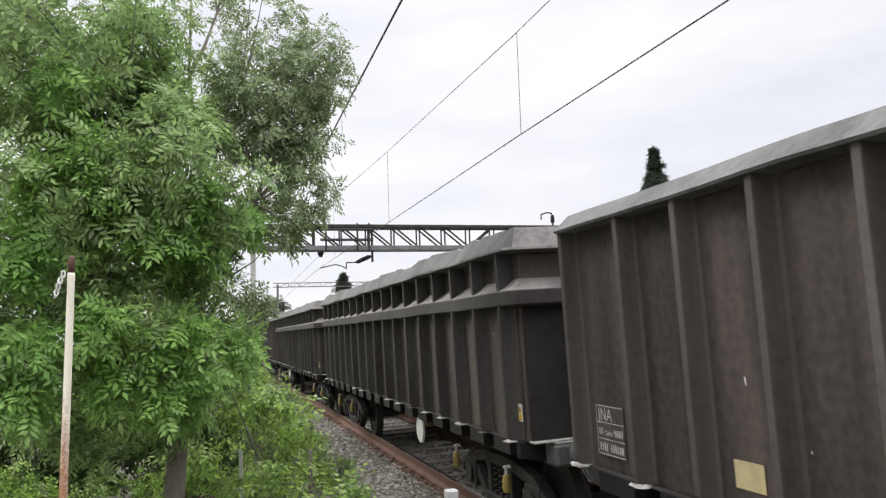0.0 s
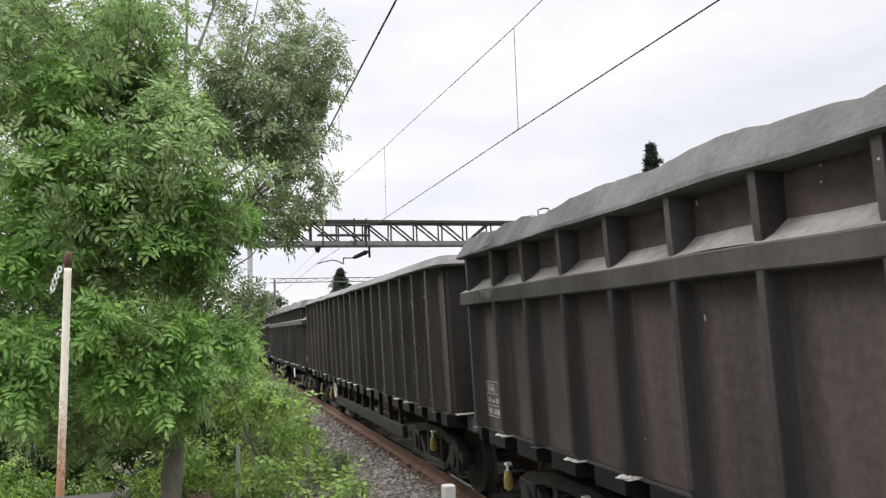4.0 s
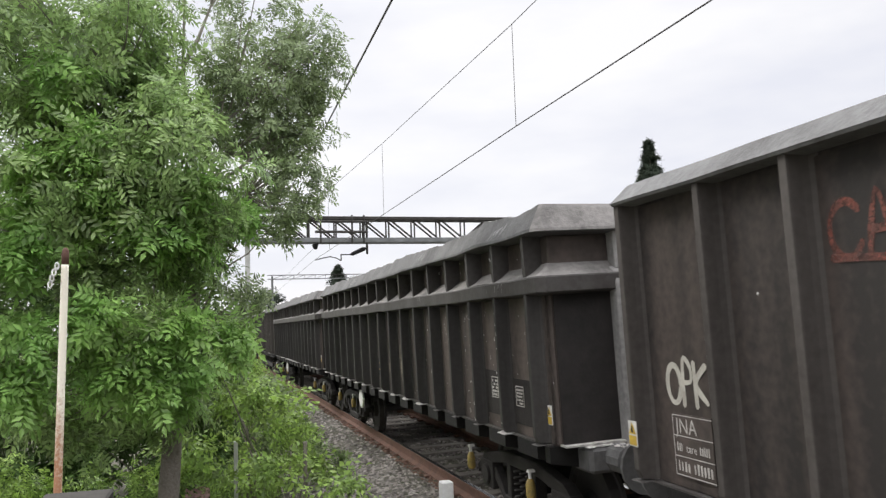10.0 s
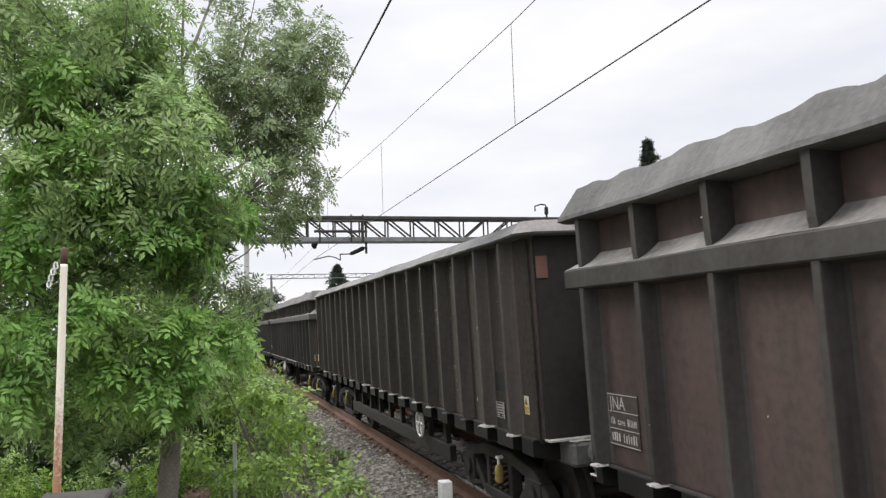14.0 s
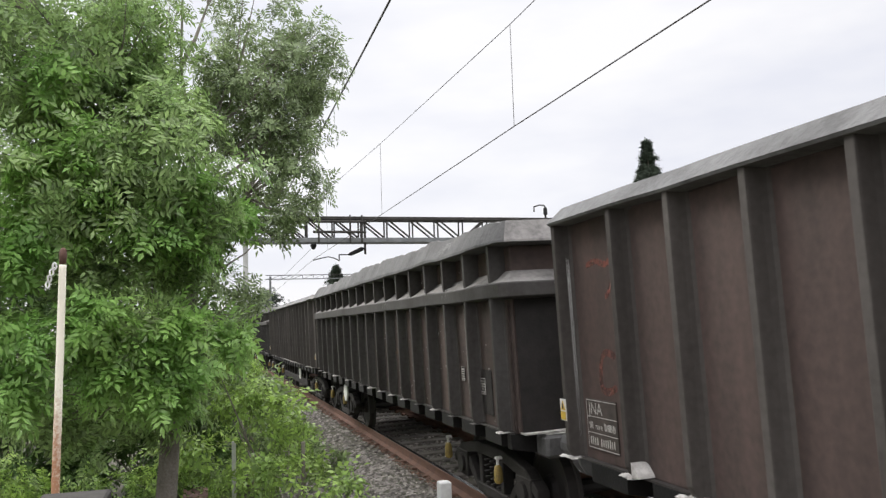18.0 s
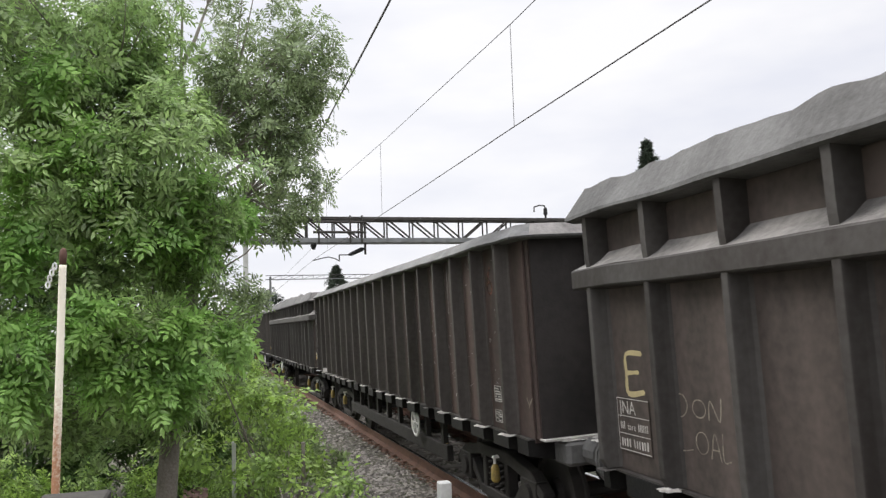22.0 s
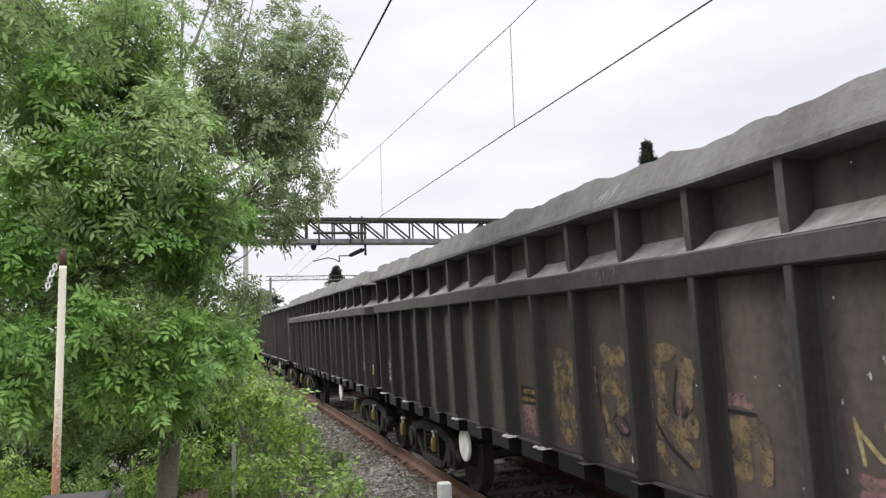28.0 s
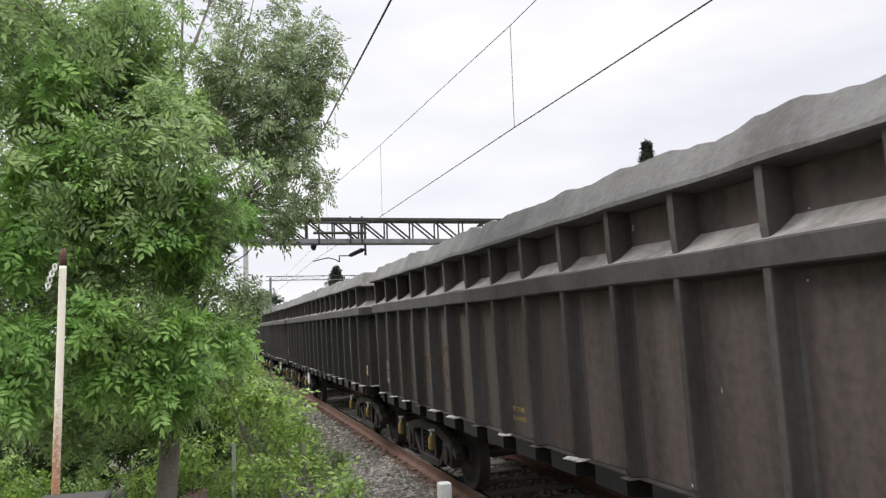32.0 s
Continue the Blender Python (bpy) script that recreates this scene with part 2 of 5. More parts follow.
def rust_towards_foot(m, low, high):
    """Lets the second colour gain ground below a height."""
    n, l = m.node_tree.nodes, m.node_tree.links
    spread = next(k for k in n if k.bl_idname == "ShaderNodeMapRange")
    source = spread.inputs["Value"].links[0].from_socket
    tc = n.new("ShaderNodeTexCoord")
    split = n.new("ShaderNodeSeparateXYZ")
    fall = n.new("ShaderNodeMapRange")
    fall.inputs["From Min"].default_value, fall.inputs["From Max"].default_value = low, high
    fall.inputs["To Min"].default_value, fall.inputs["To Max"].default_value = 0.13, -0.22
    total = n.new("ShaderNodeMath")
    l.new(tc.outputs["Object"], split.inputs["Vector"])
    l.new(split.outputs["Z"], fall.inputs["Value"])
    l.new(fall.outputs["Result"], total.inputs[0])
    l.new(source, total.inputs[1])
    l.new(total.outputs["Value"], spread.inputs["Value"])
    spread.inputs["From Min"].default_value, spread.inputs["From Max"].default_value = 0.60, 0.86


rust_towards_foot(POLE, 1.25, 2.0)
sharper(OCHRE, 0.62, 0.82)
sharper(FADED, 0.60, 0.84)
sharper(CHALK, 0.60, 0.95)
sharper(PLATE, 0.52, 0.95)
sharper(SOOTY_PLATE, 0.48, 0.90)
sharper(MAROON, 0.52, 0.95)
def patchy(m, low, high, scale=26.0):
    """Worn paint: the plate below shows through between low and high of a fine cloud pattern."""
    nt = m.node_tree
    out = next(n for n in nt.nodes if n.type == "OUTPUT_MATERIAL")
    paint = out.inputs["Surface"].links[0].from_socket
    at = nt.nodes.new("ShaderNodeTexCoord")
    cloud = nt.nodes.new("ShaderNodeTexNoise")
    cloud.inputs["Scale"].default_value, cloud.inputs["Detail"].default_value = scale, 4.0
    ramp = nt.nodes.new("ShaderNodeMapRange")
    ramp.inputs["From Min"].default_value, ramp.inputs["From Max"].default_value = low, high
    gone, mixed = nt.nodes.new("ShaderNodeBsdfTransparent"), nt.nodes.new("ShaderNodeMixShader")
    nt.links.new(at.outputs["Object"], cloud.inputs["Vector"])
    nt.links.new(cloud.outputs["Fac"], ramp.inputs["Value"])
    nt.links.new(ramp.outputs["Result"], mixed.inputs["Fac"])
    nt.links.new(gone.outputs["BSDF"], mixed.inputs[1])
    nt.links.new(paint, mixed.inputs[2])
    nt.links.new(mixed.outputs["Shader"], out.inputs["Surface"])


for worn, low, high in ((ORANGE, 0.12, 0.62), (RED, 0.12, 0.62), (OCHRE, 0.08, 0.56), (CHALK, 0.05, 0.50), (FADED, 0.05, 0.50), (PINK, 0.10, 0.60), (CREAM, 0.05, 0.48), (DULL_WHITE, 0.0, 0.42)):
    patchy(worn, low, high)
CONCRETE = material("pale_concrete", (0.55, 0.55, 0.53), (0.42, 0.42, 0.40), 6.0, 0.85, 0.0, 0.2, 70)


# ---- mesh helpers ----
def finish(bm, name, mat, smooth=False):
    bmesh.ops.recalc_face_normals(bm, faces=bm.faces)
    me = bpy.data.meshes.new(name)
    bm.to_mesh(me)
    bm.free()
    me.materials.append(mat)
    if smooth:
        for p in me.polygons:
            p.use_smooth = True
    return me


def part(name, bm, mat, parent=None, label="", smooth=False):
    ob = new(name, bm if isinstance(bm, bpy.types.Mesh) else finish(bm, name, mat, smooth))
    if parent:
        ob.parent = parent
    if label:
        tagged(ob, label)
    return ob


def thing(name, label, category, group="", kind=""):
    return tagged(new(name), label, category, group, kind)


def box(bm, lo, hi, taper=0.0):
    """A box from lo to hi; taper narrows its top in x and y."""
    (a, b, c), (d, e, f) = lo, hi
    v = [bm.verts.new(p) for p in ((a, b, c), (d, b, c), (d, e, c), (a, e, c), (a + taper, b + taper, f), (d - taper, b + taper, f),
                                   (d - taper, e - taper, f), (a + taper, e - taper, f))]
    for i in ((0, 3, 2, 1), (4, 5, 6, 7), (0, 1, 5, 4), (1, 2, 6, 5), (2, 3, 7, 6), (3, 0, 4, 7)):
        bm.faces.new([v[k] for k in i])
    return v


def bevelled(lo, hi, width, taper=0.0):
    bm = bmesh.new()
    box(bm, lo, hi, taper)
    bmesh.ops.bevel(bm, geom=bm.edges[:], offset=width, segments=1, affect="EDGES")
    return bm


def tube(bm, points, radii, sides=8):
    """A tube along points, with a radius at each."""
    rings = []
    for i, p in enumerate(points):
        p = Vector(p)
        d = (Vector(points[min(i + 1, len(points) - 1)]) - Vector(points[max(i - 1, 0)])).normalized()
        u = d.orthogonal().normalized() if not rings else (u - d * u.dot(d)).normalized()
        w = d.cross(u)
        r = radii[i] if hasattr(radii, "__len__") else radii
        rings.append([bm.verts.new(p + r * (math.cos(k * math.tau / sides) * u + math.sin(k * math.tau / sides) * w)) for k in range(sides)])
    for a, b in zip(rings, rings[1:]):
        for k in range(sides):
            bm.faces.new((a[k], a[(k + 1) % sides], b[(k + 1) % sides], b[k]))
    bm.faces.new(rings[0][::-1])
    bm.faces.new(rings[-1])


def prism(bm, outline, axis, a, b):
    """An outline in the plane across axis (0: x, 1: y), drawn out from a to b."""
    def at(p, t):
        return (t, p[0], p[1]) if axis == 0 else (p[0], t, p[1])
    lo, hi = [bm.verts.new(at(p, a)) for p in outline], [bm.verts.new(at(p, b)) for p in outline]
    n = len(outline)
    for k in range(n):
        bm.faces.new((lo[k], lo[(k + 1) % n], hi[(k + 1) % n], hi[k]))
    bm.faces.new(lo[::-1])
    bm.faces.new(hi)


def plan_ring(half, y0, y1, corner, n):
    """The outline of a box with cut corners, seen from above, in n steps along its long sides."""
    ys = [y0 + corner + (y1 - y0 - 2 * corner) * i / n for i in range(n + 1)]
    return [(-half, y) for y in ys] + [(-half + corner, y1), (half - corner, y1)] + [(half, y) for y in ys[::-1]] + [(half - corner, y0), (-half + corner, y0)]


def loft(bm, half, y0, y1, corner, levels, step=20.0, dent=0.0, seed=0.0):
    """Rings of the outline, set in by the first and at the height of the second number of each level."""
    rings = []
    for k, (inset, z) in enumerate(levels):
        ring = []
        for x, y in plan_ring(half - inset, y0 + inset, y1 - inset, max(0.01, corner - 0.4 * inset), max(1, int((y1 - y0) / step))):
            d = dent * noise.noise(Vector((y * 1.7 + seed, x * 0.3, 0.3 * z))) if dent else 0.0
            e = dent * 0.5 * noise.noise(Vector((y * 3.1 + seed, 7.7, z))) if dent else 0.0
            ring.append(bm.verts.new((x + e, y, z + d)))
        rings.append(ring)
    n = len(rings[0])
    for a, b in zip(rings, rings[1:]):
        for k in range(n):
            bm.faces.new((a[k], a[(k + 1) % n], b[(k + 1) % n], b[k]))
    return rings


# ---- ground and track ----
MIDDLE = 3.663   # the profile of the ballast is drawn about this line and then moved with the track


def aside(y):
    """How far the track's middle lies from that line."""
    return on_track(min(y, 160.0)).x - MIDDLE


def ground():
    bm = bmesh.new()
    xs = [-900, -60, -12, -6, -3, -1, 0.4, 1.2, 1.9, 2.3, 2.84, 3.0, 4.3, 4.5, 5.0, 5.6, 6.6, 12, 60, 900]
    zs = [FOOT] * 6 + [-0.42, -0.40, -0.30, -0.215, -0.21, -0.245, -0.22, -0.175, -0.175, -0.30, -0.42, FOOT, FOOT, FOOT]
    ys = [-600, -40, -10, 0, 5, 10, 15, 20, 30, 45, 70, 100, 130, 160, 300, 1500]
    grid = [[bm.verts.new((x + (aside(y) if 1.0 < x < 7.0 else 0.0), y, z)) for x, z in zip(xs, zs)] for y in ys]
    for a, b in zip(grid, grid[1:]):
        for k in range(len(xs) - 1):
            bm.faces.new((a[k], a[k + 1], b[k + 1], b[k]))
    return tagged(part("ground", bm, EARTH), "dark gravelly earth with ballast bank under the railway track", "ground", kind="structure")


def stones(lo_x, hi_x, lo_y, hi_y, count, size, level, seed, mat=STONE):
    """Loose angular stones in one mesh."""
    rng = np.random.default_rng(seed)
    verts, faces = [], []
    base = np.array([(-1, -1, -.6), (1, -1, -.7), (1, 1, -.6), (-1, 1, -.7), (-.6, -.7, .6), (.7, -.6, .5), (.6, .7, .7), (-.7, .6, .5)])
    quads = ((4, 5, 6, 7), (0, 1, 5, 4), (1, 2, 6, 5), (2, 3, 7, 6), (3, 0, 4, 7))
    for i in range(count):
        x, y = rng.uniform(lo_x, hi_x), rng.uniform(lo_y, hi_y)
        a, s = rng.uniform(0, math.tau), size * rng.uniform(0.55, 1.25)
        p = base * (1 + rng.uniform(-.3, .3, (8, 3))) * s * np.array((1, rng.uniform(.6, 1), rng.uniform(.5, .9)))
        tilt = Euler((rng.uniform(-.6, .6), rng.uniform(-.6, .6), a)).to_matrix()
        p = p @ np.array(tilt).T + (x + aside(y), y, level(x) + s * rng.uniform(-0.1, 0.45))
        k = len(verts)
        verts += p.tolist()
        faces += [tuple(k + j for j in f) for f in quads]
    me = bpy.data.meshes.new("ballast")
    me.from_pydata(verts, [], faces)
    me.materials.append(mat)
    return me


def bank(x):
    return float(np.interp(x, [0.4, 1.2, 1.9, 2.3, 2.84, 3.0, 4.3], [-0.42, -0.40, -0.30, -0.22, -0.22, -0.245, -0.22]))


def swept(profile, off, stops):
    """A profile drawn along the track."""
    bm = bmesh.new()
    rings = [[bm.verts.new(on_track(y, off + a, b)) for a, b in profile] for y in stops]
    n = len(profile)
    for lo, hi in zip(rings, rings[1:]):
        for k in range(n):
            bm.faces.new((lo[k], lo[(k + 1) % n], hi[(k + 1) % n], hi[k]))
    bm.faces.new(rings[0][::-1])
    bm.faces.new(rings[-1])
    return bm


def rail(off):
    profile = [(-0.08, -0.176), (0.08, -0.176), (0.08, -0.159), (0.012, -0.129), (0.01, -0.049), (0.035, -0.039), (0.035, -0.008), (0.028, -0.004),
               (-0.028, -0.004), (-0.035, -0.008), (-0.035, -0.039), (-0.01, -0.049), (-0.012, -0.129), (-0.08, -0.159)]
    r = thing("rail", "rusty steel rail with a bright worn head", "rail", "rails of the track")
    stops = [-12 + 4 * i for i in range(44)]
    part("web_and_foot", swept(profile, off, stops), RUST, r)
    part("running_surface", swept([(-0.027, -0.0035), (0.027, -0.0035), (0.027, 0.0), (-0.027, 0.0)], off, stops), SHINE, r, "bright polished strip")
    return r


def sleepers():
    first = thing("sleeper", "weathered grey concrete sleeper half buried in ballast", "sleeper", "sleepers of the track")
    part("beam", bevelled((-1.25, -0.13, -0.36), (1.25, 0.13, -0.195), 0.02), SLEEPER, first)
    clip = bevelled((-0.05, -0.07, -0.194), (0.05, 0.07, -0.150), 0.015)
    me = finish(clip, "rail_clip", RUST)
    for x in (-0.87, -0.64, 0.64, 0.87):
        c = part("rail_clip", me, RUST, first)
        c.location = (x, 0, 0)
    first.matrix_basis = on_rails(-3.0)
    for i in range(1, 120):
        copy_thing(first, on_rails(-3.0 + 0.68 * i))


# ---- wagons ----
def spun(bm, profile, sides=20):
    """A body turned about the x axis; profile rows are x and radius."""
    rings = [[bm.verts.new((x, r * math.cos(k * math.tau / sides), r * math.sin(k * math.tau / sides))) for k in range(sides)] for x, r in profile]
    for a, b in zip(rings, rings[1:]):
        for k in range(sides):
            bm.faces.new((a[k], a[(k + 1) % sides], b[(k + 1) % sides], b[k]))
    bm.faces.new(rings[0][::-1])
    bm.faces.new(rings[-1])


class Kit:
    """Meshes that all wagons share."""


def make_kit():
    bm = bmesh.new()
    for s in (-1, 1):
        spun(bm, [(s * 0.68, 0.46), (s * 0.71, 0.455), (s * 0.715, 0.425), (s * 0.80, 0.42), (s * 0.805, 0.36), (s * 0.775, 0.34), (s * 0.775, 0.15), (s * 0.83, 0.13), (s * 0.83, 0.08)])
    spun(bm, [(-1.0, 0.07), (1.0, 0.07)], 10)
    Kit.wheelset = finish(bm, "wheelset", TREAD)
    # bogie side frame: an arched casting with openings, columns and pedestals
    bm = bmesh.new()
    prism(bm, [(-1.22, 0.50), (-0.95, 0.65), (-0.40, 0.74), (0.40, 0.74), (0.95, 0.65), (1.22, 0.50), (1.22, 0.40), (0.94, 0.54), (0.40, 0.62), (-0.40, 0.62), (-0.94, 0.54), (-1.22, 0.40)], 0, -0.06, 0.06)
    for f in (-1, 1):
        prism(bm, [(f * 0.74, 0.30), (f * 1.06, 0.30), (f * 1.10, 0.58), (f * 0.72, 0.58)], 0, -0.07, 0.05)
        prism(bm, [(f * 0.26, 0.30), (f * 0.36, 0.30), (f * 0.36, 0.64), (f * 0.26, 0.64)], 0, -0.055, 0.055)
        prism(bm, [(f * 0.36, 0.22), (f * 0.50, 0.24), (f * 0.80, 0.46), (f * 0.72, 0.54)], 0, -0.05, 0.05)
    prism(bm, [(-0.44, 0.21), (0.44, 0.21), (0.44, 0.31), (-0.44, 0.31)], 0, -0.06, 0.06)
    bmesh.ops.recalc_face_normals(bm, faces=bm.faces)
    bmesh.ops.bevel(bm, geom=bm.edges[:], offset=0.010, segments=1, affect="EDGES")
    Kit.side_frame = finish(bm, "side_frame", FRAME)
    bm = bmesh.new()
    coil = [(0.05 * math.cos(0.9 * k), 0.05 * math.sin(0.9 * k), 0.31 + 0.0085 * k) for k in range(37)]
    tube(bm, coil, 0.014, 5)
    Kit.spring = finish(bm, "spring", FRAME, True)
    # solid black discs stand in for the dark inside of frame openings
    bm = bmesh.new()
    spun(bm, [(-0.066, 0.085), (-0.061, 0.085)], 12)
    Kit.opening_discs = finish(bm, "frame_opening", UNDER)
    bm = bmesh.new()
    tube(bm, [(0, 0, 0.46), (0, 0, 0.475), (0, 0, 0.50), (0, 0, 0.58), (0, 0, 0.62), (0, 0, 0.64)], [0.026, 0.04, 0.045, 0.042, 0.034, 0.018], 10)
    Kit.damper = finish(bm, "damper", DAMPER, True)
    bm = bmesh.new()
    tube(bm, [(0, 0, 0.64), (0, 0, 0.70)], [0.016, 0.014], 8)
    box(bm, (-0.022, -0.027, 0.695), (0.045, 0.027, 0.718), 0.006)
    Kit.damper_rod = finish(bm, "damper_rod", WHITE)
    bm = bmesh.new()
    spun(bm, [(-0.10, 0.10), (-0.02, 0.12), (0.06, 0.12)], 14)
    Kit.axle_box = finish(bm, "axle_box", FRAME)
    bm = bmesh.new()
    box(bm, (-0.95, -0.22, 0.42), (0.95, 0.22, 0.70))
    box(bm, (-0.30, -0.95, 0.55), (0.30, 0.95, 0.66))
    Kit.bolster = finish(bm, "bolster", UNDER)
    bm = bmesh.new()
    tube(bm, [(0, 0, 0), (0, 0.20, 0), (0, 0.21, 0), (0, 0.40, 0)], [0.11, 0.11, 0.07, 0.07], 12)
    tube(bm, [(0, 0.40, 0), (0, 0.43, 0)], [0.20, 0.20], 16)
    Kit.buffer = finish(bm, "buffer", DULL_RIM)


def bogie(wagon, y, ahead):
    b = part("bogie", Kit.bolster, UNDER, wagon, "black two-axle bogie with yellow dampers")
    b.location = (0, y, 0)
    for x in (-1.0, 1.0):
        f = part("side_frame", Kit.side_frame, FRAME, b)
        f.location = (x, 0, 0)
        for y in (-0.3, 0.3):
            h = part("frame_opening", Kit.opening_discs, BLACK, b)
            h.location, h.scale = (x, 2.2 * y, 0.625), (-0.9 * x, 0.5, 0.5)
        for y in (-0.15, 0.0, 0.15):
            part("spring", Kit.spring, FRAME, b).location = (x, y, 0)
    sets = []
    for a in (-0.9, 0.9):
        w = part("wheelset", Kit.wheelset, TREAD, b)
        w.location = (0, a, 0.42)
        sets.append(w)
        for x in (-1, 1):
            k = part("axle_box", Kit.axle_box, FRAME, b)
            k.location, k.scale = (x * 1.0, a, 0.44), (-x, 1, 1)
            k = part("damper", Kit.damper, DAMPER, b, "yellow damper")
            k.location = (x * 1.13, 0.92 * a + ahead, -0.02)
            k = part("damper_rod", Kit.damper_rod, WHITE, b)
            k.location = (x * 1.13, 0.92 * a + ahead, -0.02)
    return sets


def brake_wheel(wagon, y, spoked):
    bm = bmesh.new()
    if spoked:
        for k in range(24):
            a, b = k * math.tau / 24, (k + 1) * math.tau / 24
            tube(bm, [(0, 0.165 * math.cos(a), 0.165 * math.sin(a)), (0, 0.165 * math.cos(b), 0.165 * math.sin(b))], 0.016, 6)
        for k in range(6):
            a = k * math.tau / 6
            tube(bm, [(0, 0, 0), (0, 0.16 * math.cos(a), 0.16 * math.sin(a))], 0.012, 6)
        spun(bm, [(-0.025, 0.03), (0.025, 0.03)], 10)
    else:
        spun(bm, [(-0.02, 0.15), (-0.012, 0.172), (0.012, 0.172), (0.02, 0.15)], 28)
    w = part("brake_wheel", bm, WHITE, wagon, "white spoked brake wheel" if spoked else "white disc brake wheel")
    w.location = (-1.25, y, 0.755)
    bm = bmesh.new()
    tube(bm, [(0.02, 0, 0), (0.5, 0, 0)], 0.02, 8)
    part("spindle", bm, UNDER, w)


def plate(name, wagon, y, z, wide, high, mat, label="", x=-1.2885, thick=0.004):
    """A thin plate on the near side; y and z are its middle."""
    bm = bmesh.new()
    box(bm, (x - thick, y - wide / 2, z - high / 2), (x, y + wide / 2, z + high / 2))
    p = part(name, bm, mat, wagon, label)
    if x > -1.39:
        p.location.y = 0.06
    return p


def smooth(pts, n=5):
    """A soft curve through points."""
    if len(pts) < 3:
        return [pts[0].lerp(pts[-1], k / n) for k in range(n + 1)]
    soft = []
    for i in range(len(pts) - 1):
        a, b, c, d = pts[max(i - 1, 0)], pts[i], pts[i + 1], pts[min(i + 2, len(pts) - 1)]
        for k in range(n):
            t = k / n
            soft.append(b + 0.5 * t * ((c - a) + t * ((2 * a - 5 * b + 4 * c - d) + t * (3 * (b - c) + d - a))))
    return soft + [pts[-1]]


def scrawl(name, wagon, lines, width, mat, label, layer=0):
    """Sprayed lines on the near side, through points in metres behind the front and over the rail; uneven and round at the ends."""
    if name in ("spray_fill", "spray_outline", "spray_edge") and len(lines) > 1:
        for n, line in enumerate(lines):
            scrawl(name, wagon, [line], width, mat, label, n)
        return
    bm = bmesh.new()
    for n, line in enumerate(lines):
        x = -1.2855 - 0.0011 * ((n + layer) % 5)
        pts = smooth([Vector(p) for p in line])
        pts = [pts[0] + (pts[0] - pts[1]).normalized() * width * 0.35] + pts + [pts[-1] + (pts[-1] - pts[-2]).normalized() * width * 0.35]
        row = []
        for i, p in enumerate(pts):
            d = pts[min(i + 1, len(pts) - 1)] - pts[max(i - 1, 0)]
            w = width / 2 * (0.85 + 0.5 * noise.noise(Vector((p.x * 9, p.y * 9, 0.5)))) * (0.35 if i in (0, len(pts) - 1) else 1.0)
            d = Vector((-d.y, d.x)).normalized() * w
            row.append((bm.verts.new((x, p.x + d.x, p.y + d.y)), bm.verts.new((x, p.x - d.x, p.y - d.y))))
        for (a, b), (c, e) in zip(row, row[1:]):
            bm.faces.new((a, b, e, c))
    part(name, bm, mat, wagon, label)


def strokes(name, wagon, lines, y0, y1, z0, z1, width, mat, label):
    """Painted lines on the near side: each runs through points u, v of the field from y0, z0 to y1, z1."""
    scrawl(name, wagon, [[(y0 + (y1 - y0) * u + 0.06, z0 + (z1 - z0) * v) for u, v in line] for line in lines], width, mat, label)


def arc(cx, cy, rx, ry, a0, a1, n=12):
    return [(cx + rx * math.cos(radians(a0 + (a1 - a0) * i / n)), cy + ry * math.sin(radians(a0 + (a1 - a0) * i / n))) for i in range(n + 1)]


def lettering(words, size, mat, parent, y, z, x=-1.2895, label="", name="lettering"):
    """Raised paint letters, read from the near side; y, z: where the line begins."""
    c = bpy.data.curves.new("lettering", "FONT")
    c.body, c.size = words, size
    c.resolution_u = 2
    o = bpy.data.objects.new("lettering", c)
    scene.collection.objects.link(o)
    bpy.context.view_layer.update()
    me = bpy.data.meshes.new_from_object(o.evaluated_get(bpy.context.evaluated_depsgraph_get()))
    bpy.data.objects.remove(o)
    me.materials.clear()
    me.materials.append(mat)
    t = part(name, me, mat, parent, label)
    y += 0.06 if "wagon" in parent.name else 0.0
    t.matrix_basis = Matrix(((0, 0, -1, x), (-1, 0, 0, y), (0, 1, 0, z), (0, 0, 0, 1)))
    return t


